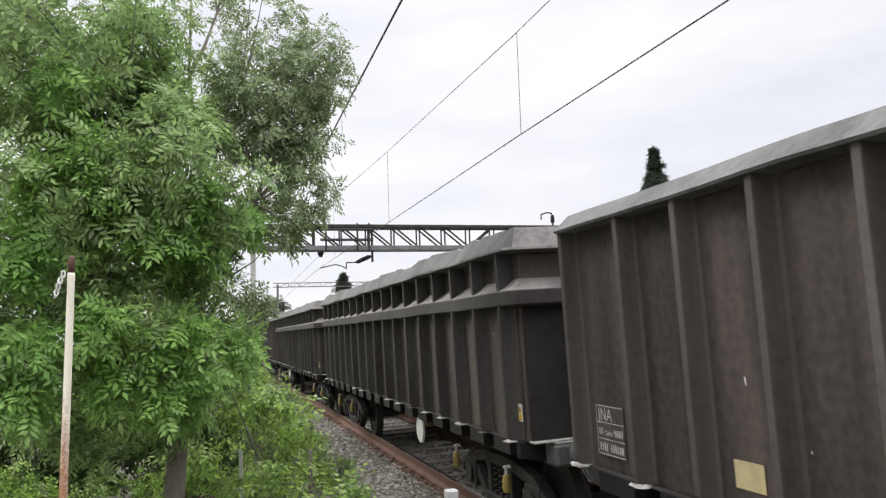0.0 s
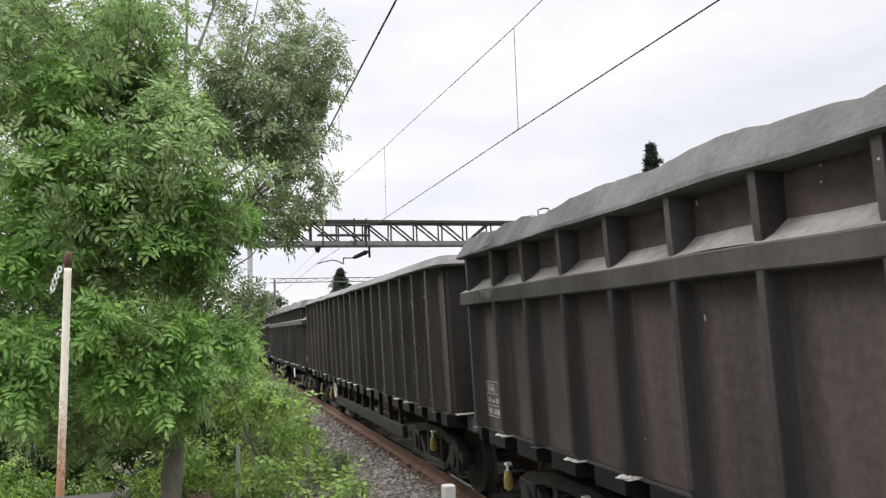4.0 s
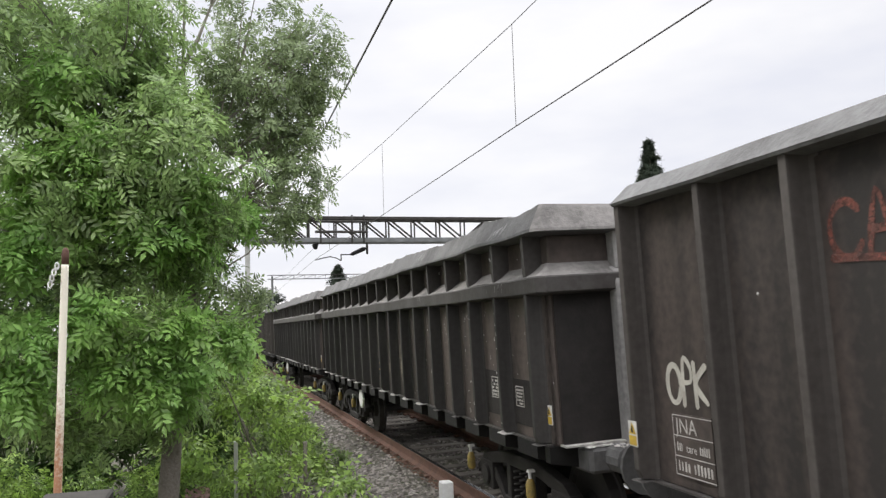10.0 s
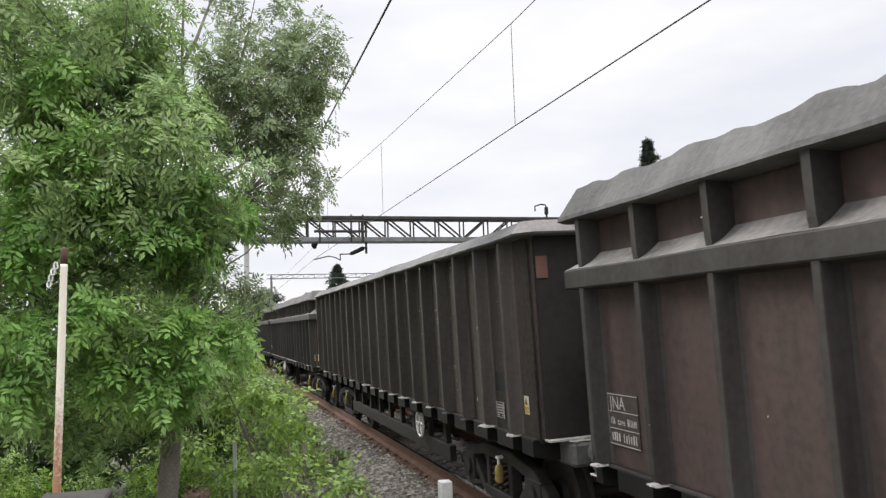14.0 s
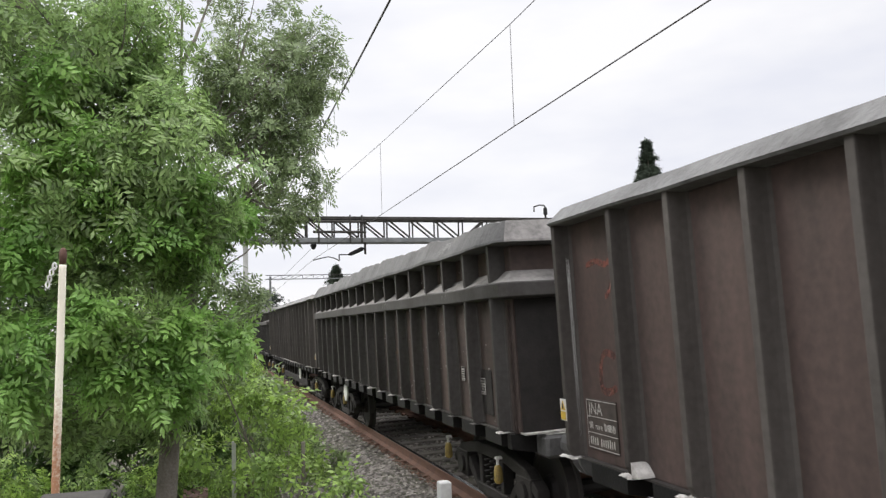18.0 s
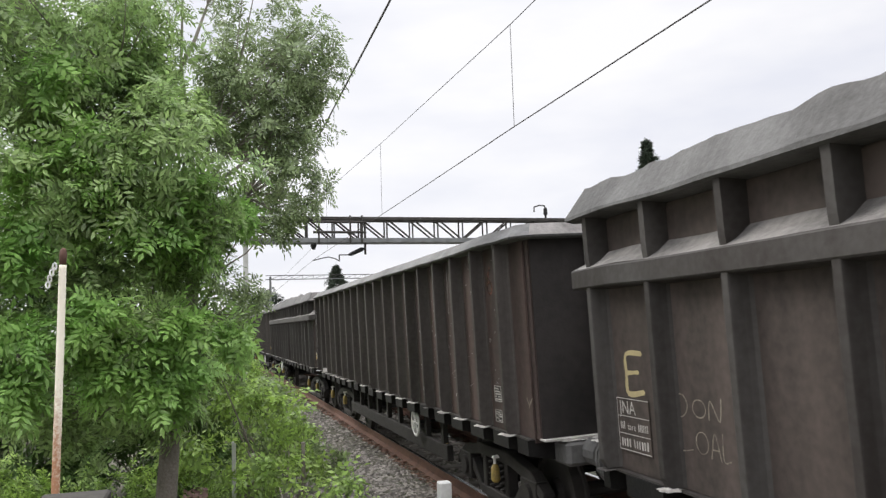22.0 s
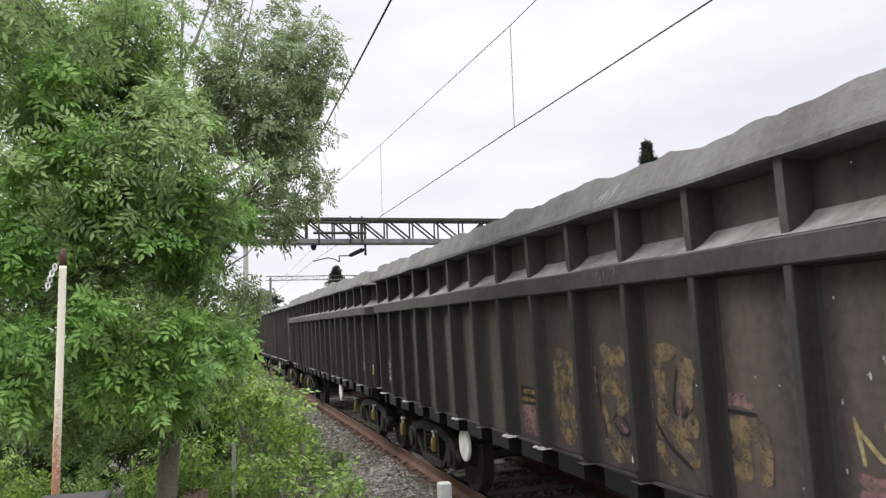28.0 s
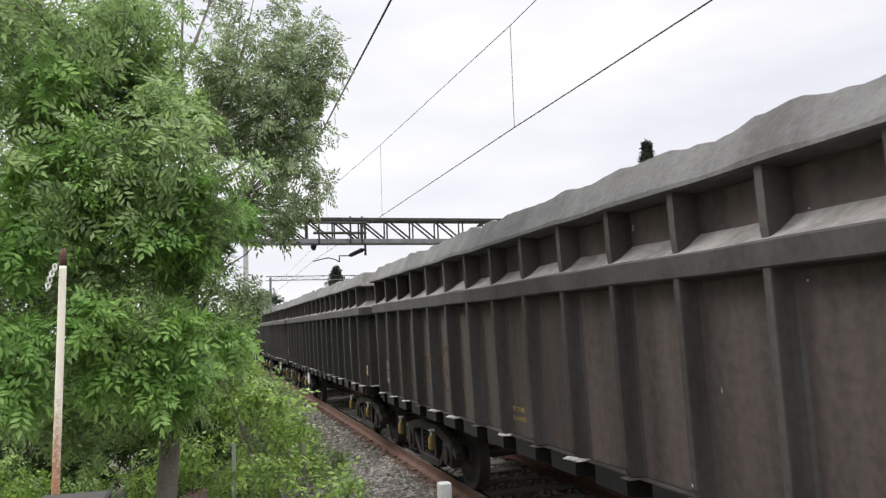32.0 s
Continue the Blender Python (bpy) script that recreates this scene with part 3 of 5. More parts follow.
def data_panel(wagon, y0, z0, wide=0.38, high=0.34):
    """Dull white lettering in a ruled frame, by the front end."""
    p = plate("data_panel", wagon, y0 - wide / 2, z0 + high / 2, wide, high, PLATE, "grimy data panel with dull white lettering in a ruled frame")
    k = high / 0.34
    rng = random.Random(int(-100 * y0 + 1000 * z0))
    lettering("JNA", 0.115 * k, DULL_WHITE, p, y0 - 0.03, z0 + 0.235 * k, -1.2935)
    for v in (0.327, 0.217, 0.107, 0.006):
        bm = bmesh.new()
        box(bm, (-1.2935, y0 - wide, z0 + v * k), (-1.2925, y0, z0 + (v + 0.005) * k))
        part("rule", bm, DULL_WHITE, p)
    bm = bmesh.new()
    box(bm, (-1.2935, y0 - 0.004, z0 + 0.011 * k), (-1.2925, y0, z0 + 0.327 * k))
    part("rule", bm, DULL_WHITE, p)
    # two lines of characters that cannot be read
    lettering("tare", 0.062 * k, DULL_WHITE, p, y0 - 0.115, z0 + 0.137 * k, -1.2935)
    for v, tall, step, gaps in ((0.137, 0.050, 0.0195, (3, 4, 5, 6, 7, 8, 9, 10)), (0.030, 0.058, 0.030, (4,))):
        bm = bmesh.new()
        u, n = 0.03, 0
        while u < wide - 0.03:
            if n not in gaps:
                w = step * rng.uniform(0.34, 0.62)
                h = tall * rng.uniform(0.8, 1.0)
                box(bm, (-1.2935, y0 - u - w, z0 + v * k), (-1.2925, y0 - u, z0 + (v + h) * k))
            u, n = u + step, n + 1
        tagged(part("writing_bar", bm, DULL_WHITE, p), kind="stuff")


def table_sign(wagon, y, z, wide=0.2, high=0.17, patch=0.0):
    """A small table ruled in white, with rows of unreadable marks, on a black painted patch or on the bare plate."""
    if patch:
        plate("painted_patch", wagon, y + 0.01, z - 0.12 * patch, 0.50, patch, SOOT_AND_SHADE, "black painted patch behind a table of marks")
    p = plate("load_table", wagon, y, z, wide, high, FRAME, "small dark table ruled in white", -1.2935, 0.003)
    rng = random.Random(int(-100 * y))
    for u0, u1, v0, v1 in ((0, 1, 0.96, 1), (0, 1, 0, 0.04), (0, 0.05, 0.04, 0.96), (0.95, 1, 0.04, 0.96)):
        bm = bmesh.new()
        box(bm, (-1.2985, y + wide * (0.5 - u1), z + high * (v0 - 0.5)), (-1.297, y + wide * (0.5 - u0), z + high * (v1 - 0.5)))
        part("rule", bm, DULL_WHITE, p)
    bm = bmesh.new()
    for r in range(5):
        u = 0.12
        while u < 0.86:
            w = rng.uniform(0.08, 0.24)
            if rng.random() < 0.85:
                box(bm, (-1.2985, y + wide * (0.5 - min(0.9, u + w)), z + high * (-0.40 + 0.165 * r)), (-1.297, y + wide * (0.5 - u), z + high * (-0.40 + 0.165 * r + 0.10)))
            u += w + 0.07
    tagged(part("writing_bar", bm, DULL_WHITE, p), kind="stuff")


def warning_plate(wagon, y, z, x=-1.2885):
    w = plate("warning_plate", wagon, y, z, 0.092, 0.15, WHITE, "white and yellow electrical warning plate", x, 0.004)
    bm = bmesh.new()
    prism(bm, [(y - 0.04, z - 0.002), (y + 0.04, z - 0.002), (y, z + 0.066)], 0, x - 0.0065, x - 0.005)
    part("triangle", bm, YELLOW, w, "yellow triangle")
    bm = bmesh.new()
    prism(bm, [(y - 0.012, z + 0.008), (y + 0.012, z + 0.008), (y + 0.004, z + 0.045), (y - 0.006, z + 0.045)], 0, x - 0.009, x - 0.0075)
    part("flash", bm, BLACK, w)
    bm = bmesh.new()
    box(bm, (x - 0.0065, y - 0.04, z - 0.068), (x - 0.005, y + 0.04, z - 0.012))
    part("yellow_field", bm, YELLOW, w)


def splashes(wagon, ribs, patches, seed):
    """White droppings and specks, stretched downwards, as one sprinkling."""
    rng = random.Random(seed)
    bm = bmesh.new()
    for centre, spread, count in patches:
        for i in range(count):
            y, z = rng.gauss(centre, spread), rng.uniform(1.1, 2.665)
            if not -SHORT + 0.1 < y < -0.1 or (2.185 < z < 2.477 and rng.random() < 0.6):
                continue
            near = min(abs(y - r) for r in ribs)
            x = -1.4035 if near < 0.032 else -1.288
            if 0.032 <= near < 0.09:
                continue
            w, h = rng.uniform(0.0025, 0.006), rng.choice((0.005, 0.007, 0.011, 0.019)) * rng.uniform(0.7, 1.3)
            lean = rng.uniform(-0.2, 0.2) * h
            v = [bm.verts.new((x, y + a * w + b * lean, z + b * h)) for a, b in ((0, 1), (0.9, 0.5), (1, -0.4), (0.2, -1), (-0.8, -0.6), (-1, 0.3))]
            bm.faces.new(v)
    if bm.faces:
        tagged(part("splash", bm, SPLASH, wagon, "white specks splashed over the side"), kind="stuff")
    else:
        bm.free()


def paint_run(wagon, y, top, seed, x=-1.4025, wide=0.019, low=(1.1, 1.6), label="pale streaks run down a rib"):
    """Pale runs down one rib or panel."""
    rng = random.Random(seed)
    bm = bmesh.new()
    for i in range(9):
        yy, w = y + rng.uniform(-wide, wide), rng.uniform(0.001, 0.0035)
        z1, z0 = top - rng.uniform(0.02, 0.2), rng.uniform(*low)
        v = [bm.verts.new((x - 0.0006 * i, yy + a * w, z)) for a, z in ((-1, z1), (1, z1), (0.8, (z0 + z1) / 2), (0.4, z0), (-0.4, z0), (-0.9, (z0 + z1) / 2))]
        bm.faces.new(v)
    tagged(part("paint_run", bm, PALE, wagon, label), kind="stuff")


def spill(wagon, y, wide, seed, count):
    """Pale dried spill down the coaming, the ledge and the fascia, in many thin runs."""
    rng = random.Random(seed)
    bm = bmesh.new()
    for i in range(count):
        yy, w = y + rng.gauss(0, wide), rng.uniform(0.001, 0.0045)
        for (xa, za), (xb, zb), chance in (((-1.312, 2.873), (-1.428, 2.723), 0.7), ((-1.245, 2.455), (-1.314, 2.401), 0.8), ((-1.326, 2.395), (-1.400, 2.358), 0.8), ((-1.4165, 2.342), (-1.4165, rng.uniform(2.237, 2.331)), 0.12)):
            if rng.random() < chance:
                u, v = sorted((rng.random() * 0.6, 0.4 + 0.6 * rng.random()))
                xa, za, xb, zb = xa + (xb - xa) * u, za + (zb - za) * u, xa + (xb - xa) * v, za + (zb - za) * v
                bm.faces.new([bm.verts.new(c) for c in ((xa - 0.003, yy - w, za), (xa - 0.003, yy + w, za), (xb - 0.003, yy + w * 0.5 + 0.01, zb), (xb - 0.003, yy - w * 0.5 + 0.01, zb))])
    tagged(part("dried_spill", bm, PALE, wagon, "pale dried spill over the coaming and ledge"), kind="stuff")


def dusty_ends(ob):
    """Pale dust on the faces that look along the train."""
    ob.data.materials.append(DUST)
    for f in ob.data.polygons:
        if abs(f.normal.y) > abs(f.normal.x) and f.normal.z > 0.05:
            f.material_index = 1


def crusts(bm, x0, x1, y0, y1, z0, z1, count, seed):
    """Lumps of dried dirt on a slope that runs from y0 at z0 to y1 at z1."""
    rng = random.Random(seed)
    for i in range(count):
        u, r = rng.random(), rng.choice((0.006, 0.010, 0.016, 0.026)) * rng.uniform(0.7, 1.3)
        x, y, z = rng.uniform(x0, x1), y0 + (y1 - y0) * u, z0 + (z1 - z0) * u
        ring = [bm.verts.new((x + r * rng.uniform(0.7, 1.6) * math.cos(k * math.tau / 5), y + r * math.sin(k * math.tau / 5), z - 0.006)) for k in range(5)]
        peak = bm.verts.new((x, y, z + 0.4 * r))
        for k in range(5):
            bm.faces.new((ring[k], ring[(k + 1) % 5], peak))


def hat_rib(top):
    """A pressed hat section welded to the side, with soft roots and a cut foot."""
    half = [(-1.27, 0.076), (-1.2868, 0.062), (-1.298, 0.046), (-1.33, 0.036), (-1.388, 0.028), (-1.398, 0.025), (-1.40, 0.020)]
    plan = half + [(x, -y) for x, y in half[::-1]]
    bm = bmesh.new()
    rings = [[bm.verts.new((max(x, -1.40 + cut), y, z)) for x, y in plan] for z, cut in ((1.063, 0.03), (1.12, 0.0), (top, 0.0))]
    for a, b in zip(rings, rings[1:]):
        for k in range(len(plan) - 1):
            bm.faces.new((a[k + 1], a[k], b[k], b[k + 1]))
    bm.faces.new(rings[0])
    return bm


def rib_at(i, number=None):
    """Place of a rib behind the wagon's front; ledged wagons have no number here."""
    first, step = (-0.27, 0.7176) if number is None else (-0.94, 0.651)
    return first - step * i


def open_wagon(ledged, brake_y, seed, label, plates, number, lift):
    wagon = thing("ledged_box_wagon" if ledged else "plain_box_wagon", label, "wagon", "wagons of the train")
    size, corner = (SHORT, 0.06) if ledged else (LONG, 0.12)
    end = -size
    ribs = [rib_at(i) for i in range(17)] if ledged else [-0.12] + [y for y in (rib_at(i, number) for i in range(19)) if y > -12.36]
    bm = bmesh.new()
    loft(bm, 1.40, end, 0, 0.07, [(0.136, 1.06), (0.136, 2.237 if ledged else 2.727)])
    loft(bm, 1.40, end, 0, 0.07, [(0.136, 1.06), (0.15, 1.06), (0.16, 2.665)])
    box(bm, (-1.27, end + 0.2, 1.02), (1.27, -0.2, 1.10))
    part("body", bm, plates, wagon)
    if ledged:
        bm = bmesh.new()
        loft(bm, 1.40, end, 0, corner, [(0.10, 2.206), (0.0, 2.222), (-0.008, 2.232), (-0.008, 2.342), (0.0, 2.352)], 0.5, 0.010, seed)
        part("ledge_fascia", bm, RIB, wagon)
        bm = bmesh.new()
        loft(bm, 1.40, end, 0, corner, [(0.0, 2.353), (0.08, 2.394), (0.172, 2.467)], 0.2, 0.014, seed)
        part("ledge", bm, DUST, wagon, "sloping ledge under pale dust")
        bm = bmesh.new()
        loft(bm, 1.40, end, 0, corner, [(0.17, 2.425), (0.17, 2.727)])
        part("upper_body", bm, plates, wagon)
        bm = bmesh.new()
        rings = loft(bm, 1.40, end, 0, corner, [(0.17, 2.675), (0.0, 2.686), (-0.025, 2.696), (-0.02, 2.717), (0.10, 2.899), (0.135, 2.904), (0.15, 2.706)], 0.08, 0.012, seed)
        for row, gain in ((rings[4], 1.0), (rings[5], 1.0), (rings[3], 0.25)):
            for v in row:
                v.co.z += gain * lift * min(1.0, -2.2 * v.co.y / size, 2.2 * (v.co.y - end) / size + 0.12)
                v.co.z += gain * (0.035 * noise.noise(Vector((v.co.y * 0.8 + seed, v.co.x, 3))) + 0.03 * noise.noise(Vector((v.co.y * 2.9 + seed, v.co.x, 9))) + 0.018 * noise.noise(Vector((v.co.y * 7.1 + seed, v.co.x, 5))))
                v.co.x += gain * 0.02 * noise.noise(Vector((v.co.y * 1.3 + seed, v.co.x, 17)))
        dusty_ends(part("coaming", bm, DULL_RIM, wagon, "dented grey steel coaming"))
    else:
        bm = bmesh.new()
        loft(bm, 1.40, end, 0, corner, [(0.10, 2.686), (-0.02, 2.696), (-0.03, 2.712), (0.07, 2.816), (0.11, 2.816), (0.12, 2.696)], 0.3, 0.010, seed)
        dusty_ends(part("coaming", bm, RIM, wagon, "pale worn steel coaming"))
    # ribs, plates, feet and brackets of the near side
    steel = SOOTY_RIB if number in (2, 3, 8) else RIB if ledged else BROWN_RIB
    top = 2.227 if ledged else 2.696
    rib = finish(hat_rib(top), "rib", steel)
    feet = []
    for high, count in ((0.016, 30), (0.008, 8), (0.004, 0)):
        bm = bmesh.new()
        box(bm, (-1.408, -0.06, 1.050), (-1.29, 0.06, 1.054 + 0.4 * high), 0.006)
        crusts(bm, -1.41, -1.33, -0.075, 0.085, 1.056 + 0.4 * high, 1.056 + 0.4 * high, count, seed + count)
        crusts(bm, -1.405, -1.37, -0.055, 0.065, 1.052 + high, 1.052 + high, count // 2, seed + count)
        feet.append(finish(bm, "rib_foot", SPILT_DUST if count else RIB))
    piled = random.Random(int(90 + 10 * seed))
    bm = bmesh.new()
    prism(bm, [(-1.22, 2.456), (-1.385, 2.347), (-1.392, 2.404), (-1.395, 2.696), (-1.22, 2.706)], 1, -0.027, 0.027)
    upper = finish(bm, "upper_rib", RIB)
    for y in ribs:
        part("rib", rib, steel, wagon).location.y = y
        me = piled.choice((feet[0], feet[1], feet[1], feet[2], feet[2]))
        part("rib_foot", me, SPILT_DUST, wagon, "" if me is feet[2] else "foot plate under pale spilt dust").location.y = y
        if ledged:
            part("upper_rib", upper, RIB, wagon).location.y = y
    edges = [-0.12] + ribs + [end + 0.15]
    shared = {}
    for a, b in zip(edges, edges[1:]):
        span = round(a - b, 3)
        if span < 0.12:
            continue
        if span not in shared:
            bm = bmesh.new()
            box(bm, (-1.284, -span + 0.034, 1.06), (-1.268, -0.052, top - 0.02))
            panel = finish(bm, "side_panel", plates)
            bm = bmesh.new()
            box(bm, (-1.328, -span + 0.052, 1.046), (-1.29, -0.052, 1.058))
            flange = finish(bm, "bottom_flange", RIB)
            bm = bmesh.new()
            prism(bm, [(-1.335, 1.044), (-1.335, 0.92), (-0.9, 0.83), (-0.5, 0.83), (-0.5, 1.044)], 1, -span * 0.84, -span * 0.26)
            shared[span] = panel, flange, finish(bm, "bracket", UNDER)
        for name, me, mat in zip(("side_panel", "bottom_flange", "bracket"), shared[span], (plates, RIB, UNDER)):
            part(name, me, mat, wagon).location.y = a
    # the far side in one piece
    bm = bmesh.new()
    for y in ribs:
        prism(bm, [(1.30, 1.04), (1.37, 1.04), (1.40, 1.10), (1.40, top), (1.30, top)], 1, y - 0.05, y + 0.05)
    tagged(part("far_side_ribs", bm, RIB, wagon), kind="stuff")
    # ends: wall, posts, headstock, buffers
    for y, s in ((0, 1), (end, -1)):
        # end wall: shade of the gap is put into its near-black colour
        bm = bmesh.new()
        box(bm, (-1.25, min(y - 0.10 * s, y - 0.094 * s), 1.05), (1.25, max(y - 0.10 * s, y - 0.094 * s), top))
        part("end_wall", bm, SOOT_AND_SHADE, wagon, "sooty black end wall, darkened for the shade between wagons")
        for x in (-0.68, -0.29, 0.29, 0.68):
            bm = bmesh.new()
            if ledged:
                outline = [(y - 0.12 * s, 0.98), (y + 0.020 * s, 0.98), (y + 0.020 * s, 2.28), (y - 0.02 * s, 2.375), (y - 0.12 * s, 2.42)]
            else:
                outline = [(y - 0.12 * s, 0.98), (y + 0.03 * s, 0.98), (y + 0.03 * s, 2.48), (y + 0.01 * s, 2.60), (y - 0.045 * s, 2.69), (y - 0.12 * s, 2.75)]
            prism(bm, outline, 0, x - 0.08, x + 0.08)
            bmesh.ops.bevel(bm, geom=bm.edges[:], offset=0.010, segments=1, affect="EDGES")
            part("end_post", bm, DUSTY_POST, wagon, "dusty grey end post")
            if ledged:
                bm = bevelled((x - 0.040, min(y - 0.18 * s, y - 0.05 * s), 2.39), (x + 0.040, max(y - 0.18 * s, y - 0.05 * s), 2.70), 0.008)
                part("upper_end_post", bm, DUSTY_POST, wagon)
        bm = bevelled((-1.10, min(y - 0.3 * s, y + 0.03 * s), 0.84), (1.10, max(y - 0.3 * s, y + 0.03 * s), 1.040), 0.03)
        part("headstock", bm, DULL_RIM, wagon, "dusty grey headstock")
        bm = bmesh.new()
        box(bm, (-1.262, min(y - 0.135 * s, y - 0.02 * s), 1.0505), (1.262, max(y - 0.135 * s, y - 0.02 * s), 1.064))
        part("end_flange", bm, SPILT_DUST, wagon, "end flange under pale dust")
        bm = bmesh.new()
        box(bm, (-1.08, min(y - 0.10 * s, y + 0.012 * s), 1.0405), (1.08, max(y - 0.10 * s, y + 0.012 * s), 1.046))
        part("dust_layer", bm, SPILT_DUST, wagon, "pale dust on the headstock")
        bm = bmesh.new()
        crusts(bm, -1.09, 1.09, y - 0.09 * s, y + 0.015 * s, 1.050, 1.046, 150, 41 + seed)
        for x in (-0.87, 0.87):
            crusts(bm, x - 0.06, x + 0.06, y + 0.04 * s, y + 0.22 * s, 1.057, 1.057, 30, 43 + seed + x)
            crusts(bm, x - 0.04, x + 0.04, y + 0.22 * s, y + 0.40 * s, 1.018, 1.018, 20, 47 + seed + x)
        tagged(part("dirt_crust", bm, SPILT_DUST, wagon, "pale dirt on headstock and buffers"), kind="stuff")
        for x in (-0.87, 0.87):
            b = part("buffer", Kit.buffer, RIM, wagon, "dusty round buffer")
            b.location, b.rotation_euler = (x, y + 0.02 * s, 0.95), (0, 0, 0 if s > 0 else math.pi)
        bm = bmesh.new()
        tube(bm, [(0, y, 0.90), (0, y + 0.44 * s, 0.88)], 0.05, 8)
        part("coupling", bm, UNDER, wagon)
        bm = bmesh.new()
        tube(bm, [(-0.35, y + 0.08 * s, 0.85), (-0.35, y + 0.25 * s, 0.6), (-0.33, y + 0.42 * s, 0.62)], 0.02, 6)
        part("brake_hose", bm, UNDER, wagon)
    bm = bmesh.new()
    box(bm, (-0.66, end - (0.018 if ledged else 0.036), 1.36), (-0.61, end - (0.013 if ledged else 0.031), 1.53))
    part("end_marker", bm, WHITE, wagon, "small white marker plate")
    bm = bmesh.new()
    box(bm, (-0.30, end + 0.1, 0.72), (0.30, -0.1, 1.03))
    part("centre_sill", bm, UNDER, wagon)
    if not ledged:
        part("truss_beam", bevelled((-1.18, -size + 3.1, 0.42), (-1.10, -3.1, 0.60), 0.01), FRAME, wagon)
        bm = bmesh.new()
        box(bm, (-1.17, -0.05, 0.59), (-1.11, 0.05, 1.01))
        strut = finish(bm, "truss_strut", FRAME)
        for i in range(9):
            part("truss_strut", strut, FRAME, wagon).location.y = -3.3 - (size - 6.6) * i / 8
    else:
        bm = bevelled((-0.8, -0.3, 0.66), (0.4, 0.3, 0.95), 0.04)
        gear = finish(bm, "brake_cylinder", UNDER)
        for i in range(3):
            part("brake_cylinder", gear, UNDER, wagon).location.y = -4.6 - (size - 9.2) * i / 2
    sets = bogie(wagon, -1.56, 0.40) + bogie(wagon, end + 1.56, 0.40) if ledged else bogie(wagon, -1.85, 0.60) + bogie(wagon, end + 1.85, 0.60)
    brake_wheel(wagon, brake_y, not ledged)
    return wagon, sets, ribs


# ---- trees ----
def leaves(name, spots, mat, per, length, seed, pairs=4, width=0.17, bunch=0.45, leaflet=0.42, spray=10):
    """Pinnate leaves scattered through clumps; spots are centre and radius."""
    rng = np.random.default_rng(seed)
    # sprays: leaves spread round a shoot that grows outward and up from its clump
    c = np.repeat(np.array(spots, float), max(1, per // spray), axis=0)
    m = len(c)
    d = unit(rng.normal(size=(m, 3)) + (0, 0, 0.25))
    tip = c[:, :3] + d * (c[:, 3] * rng.uniform(0.1, 1.0, m) ** bunch)[:, None] * (1, 1, 0.85)
    shoot = unit(d * 0.75 + (0, 0, 0.55) + rng.normal(size=(m, 3)) * 0.22)
    return leaf_mesh(name, tip, shoot, mat, length, rng, pairs, width, leaflet, spray)


def unit(v):
    return v / np.linalg.norm(v, axis=1, keepdims=True)


def leaf_mesh(name, tip, shoot, mat, length, rng, pairs, width, leaflet, spray, droop=0.30):
    """Pinnate leaves spread round shoots, whose tips and ways are given."""
    tip, shoot = np.repeat(tip, spray, axis=0), np.repeat(shoot, spray, axis=0)
    n = len(tip)
    up = unit(shoot + rng.normal(size=(n, 3)) * 0.38)
    axis = unit(rng.normal(size=(n, 3))) + shoot * 0.15 + (0, 0, -droop)
    axis = unit(axis - up * (axis * up).sum(1, keepdims=True))
    p = tip + axis * 0.02 + shoot * rng.uniform(-0.10, 0.06, (n, 1))
    side = np.cross(up, axis)
    ln = (length * rng.uniform(0.6, 1.15, n))[:, None]
    quads = []
    for k in range(pairs):
        along = ln * (0.15 + 0.8 * k / pairs)
        q = p + axis * along - up * 0.2 * along * along / ln
        ll = ln * leaflet * (1 - 0.3 * abs(k / pairs - 0.4))
        for s in (-1, 1):
            w = unit(axis * 0.6 + side * s)
            across = np.cross(w, up)
            hang = up * ll * rng.uniform(-0.4, 0.05, (n, 1))
            quads.append(np.stack([q, q + w * ll * 0.45 + across * ll * width + hang * 0.3, q + w * ll + hang, q + w * ll * 0.45 - across * ll * width + hang * 0.3], 1))
    q, ll = p + axis * ln * 0.9 - up * 0.16 * ln, ln * leaflet
    quads.append(np.stack([q, q + axis * ll * 0.45 + side * ll * width, q + axis * ll - up * ll * 0.3, q + axis * ll * 0.45 - side * ll * width], 1))
    verts = np.concatenate(quads).reshape(-1, 3)
    me = bpy.data.meshes.new(name)
    me.from_pydata(verts.tolist(), [], np.arange(len(verts)).reshape(-1, 4).tolist())
    me.materials.append(mat)
    return me


BOUGHS = []


def trunk_at(z):
    """Middle of the leaning trunk at a height."""
    return Vector((float(np.interp(z, [FOOT, 1.2, 2.3, 3.4, 4.6, 6.2], [-0.53, -0.42, -0.24, -0.22, -0.34, -0.30])), 8.05, z))


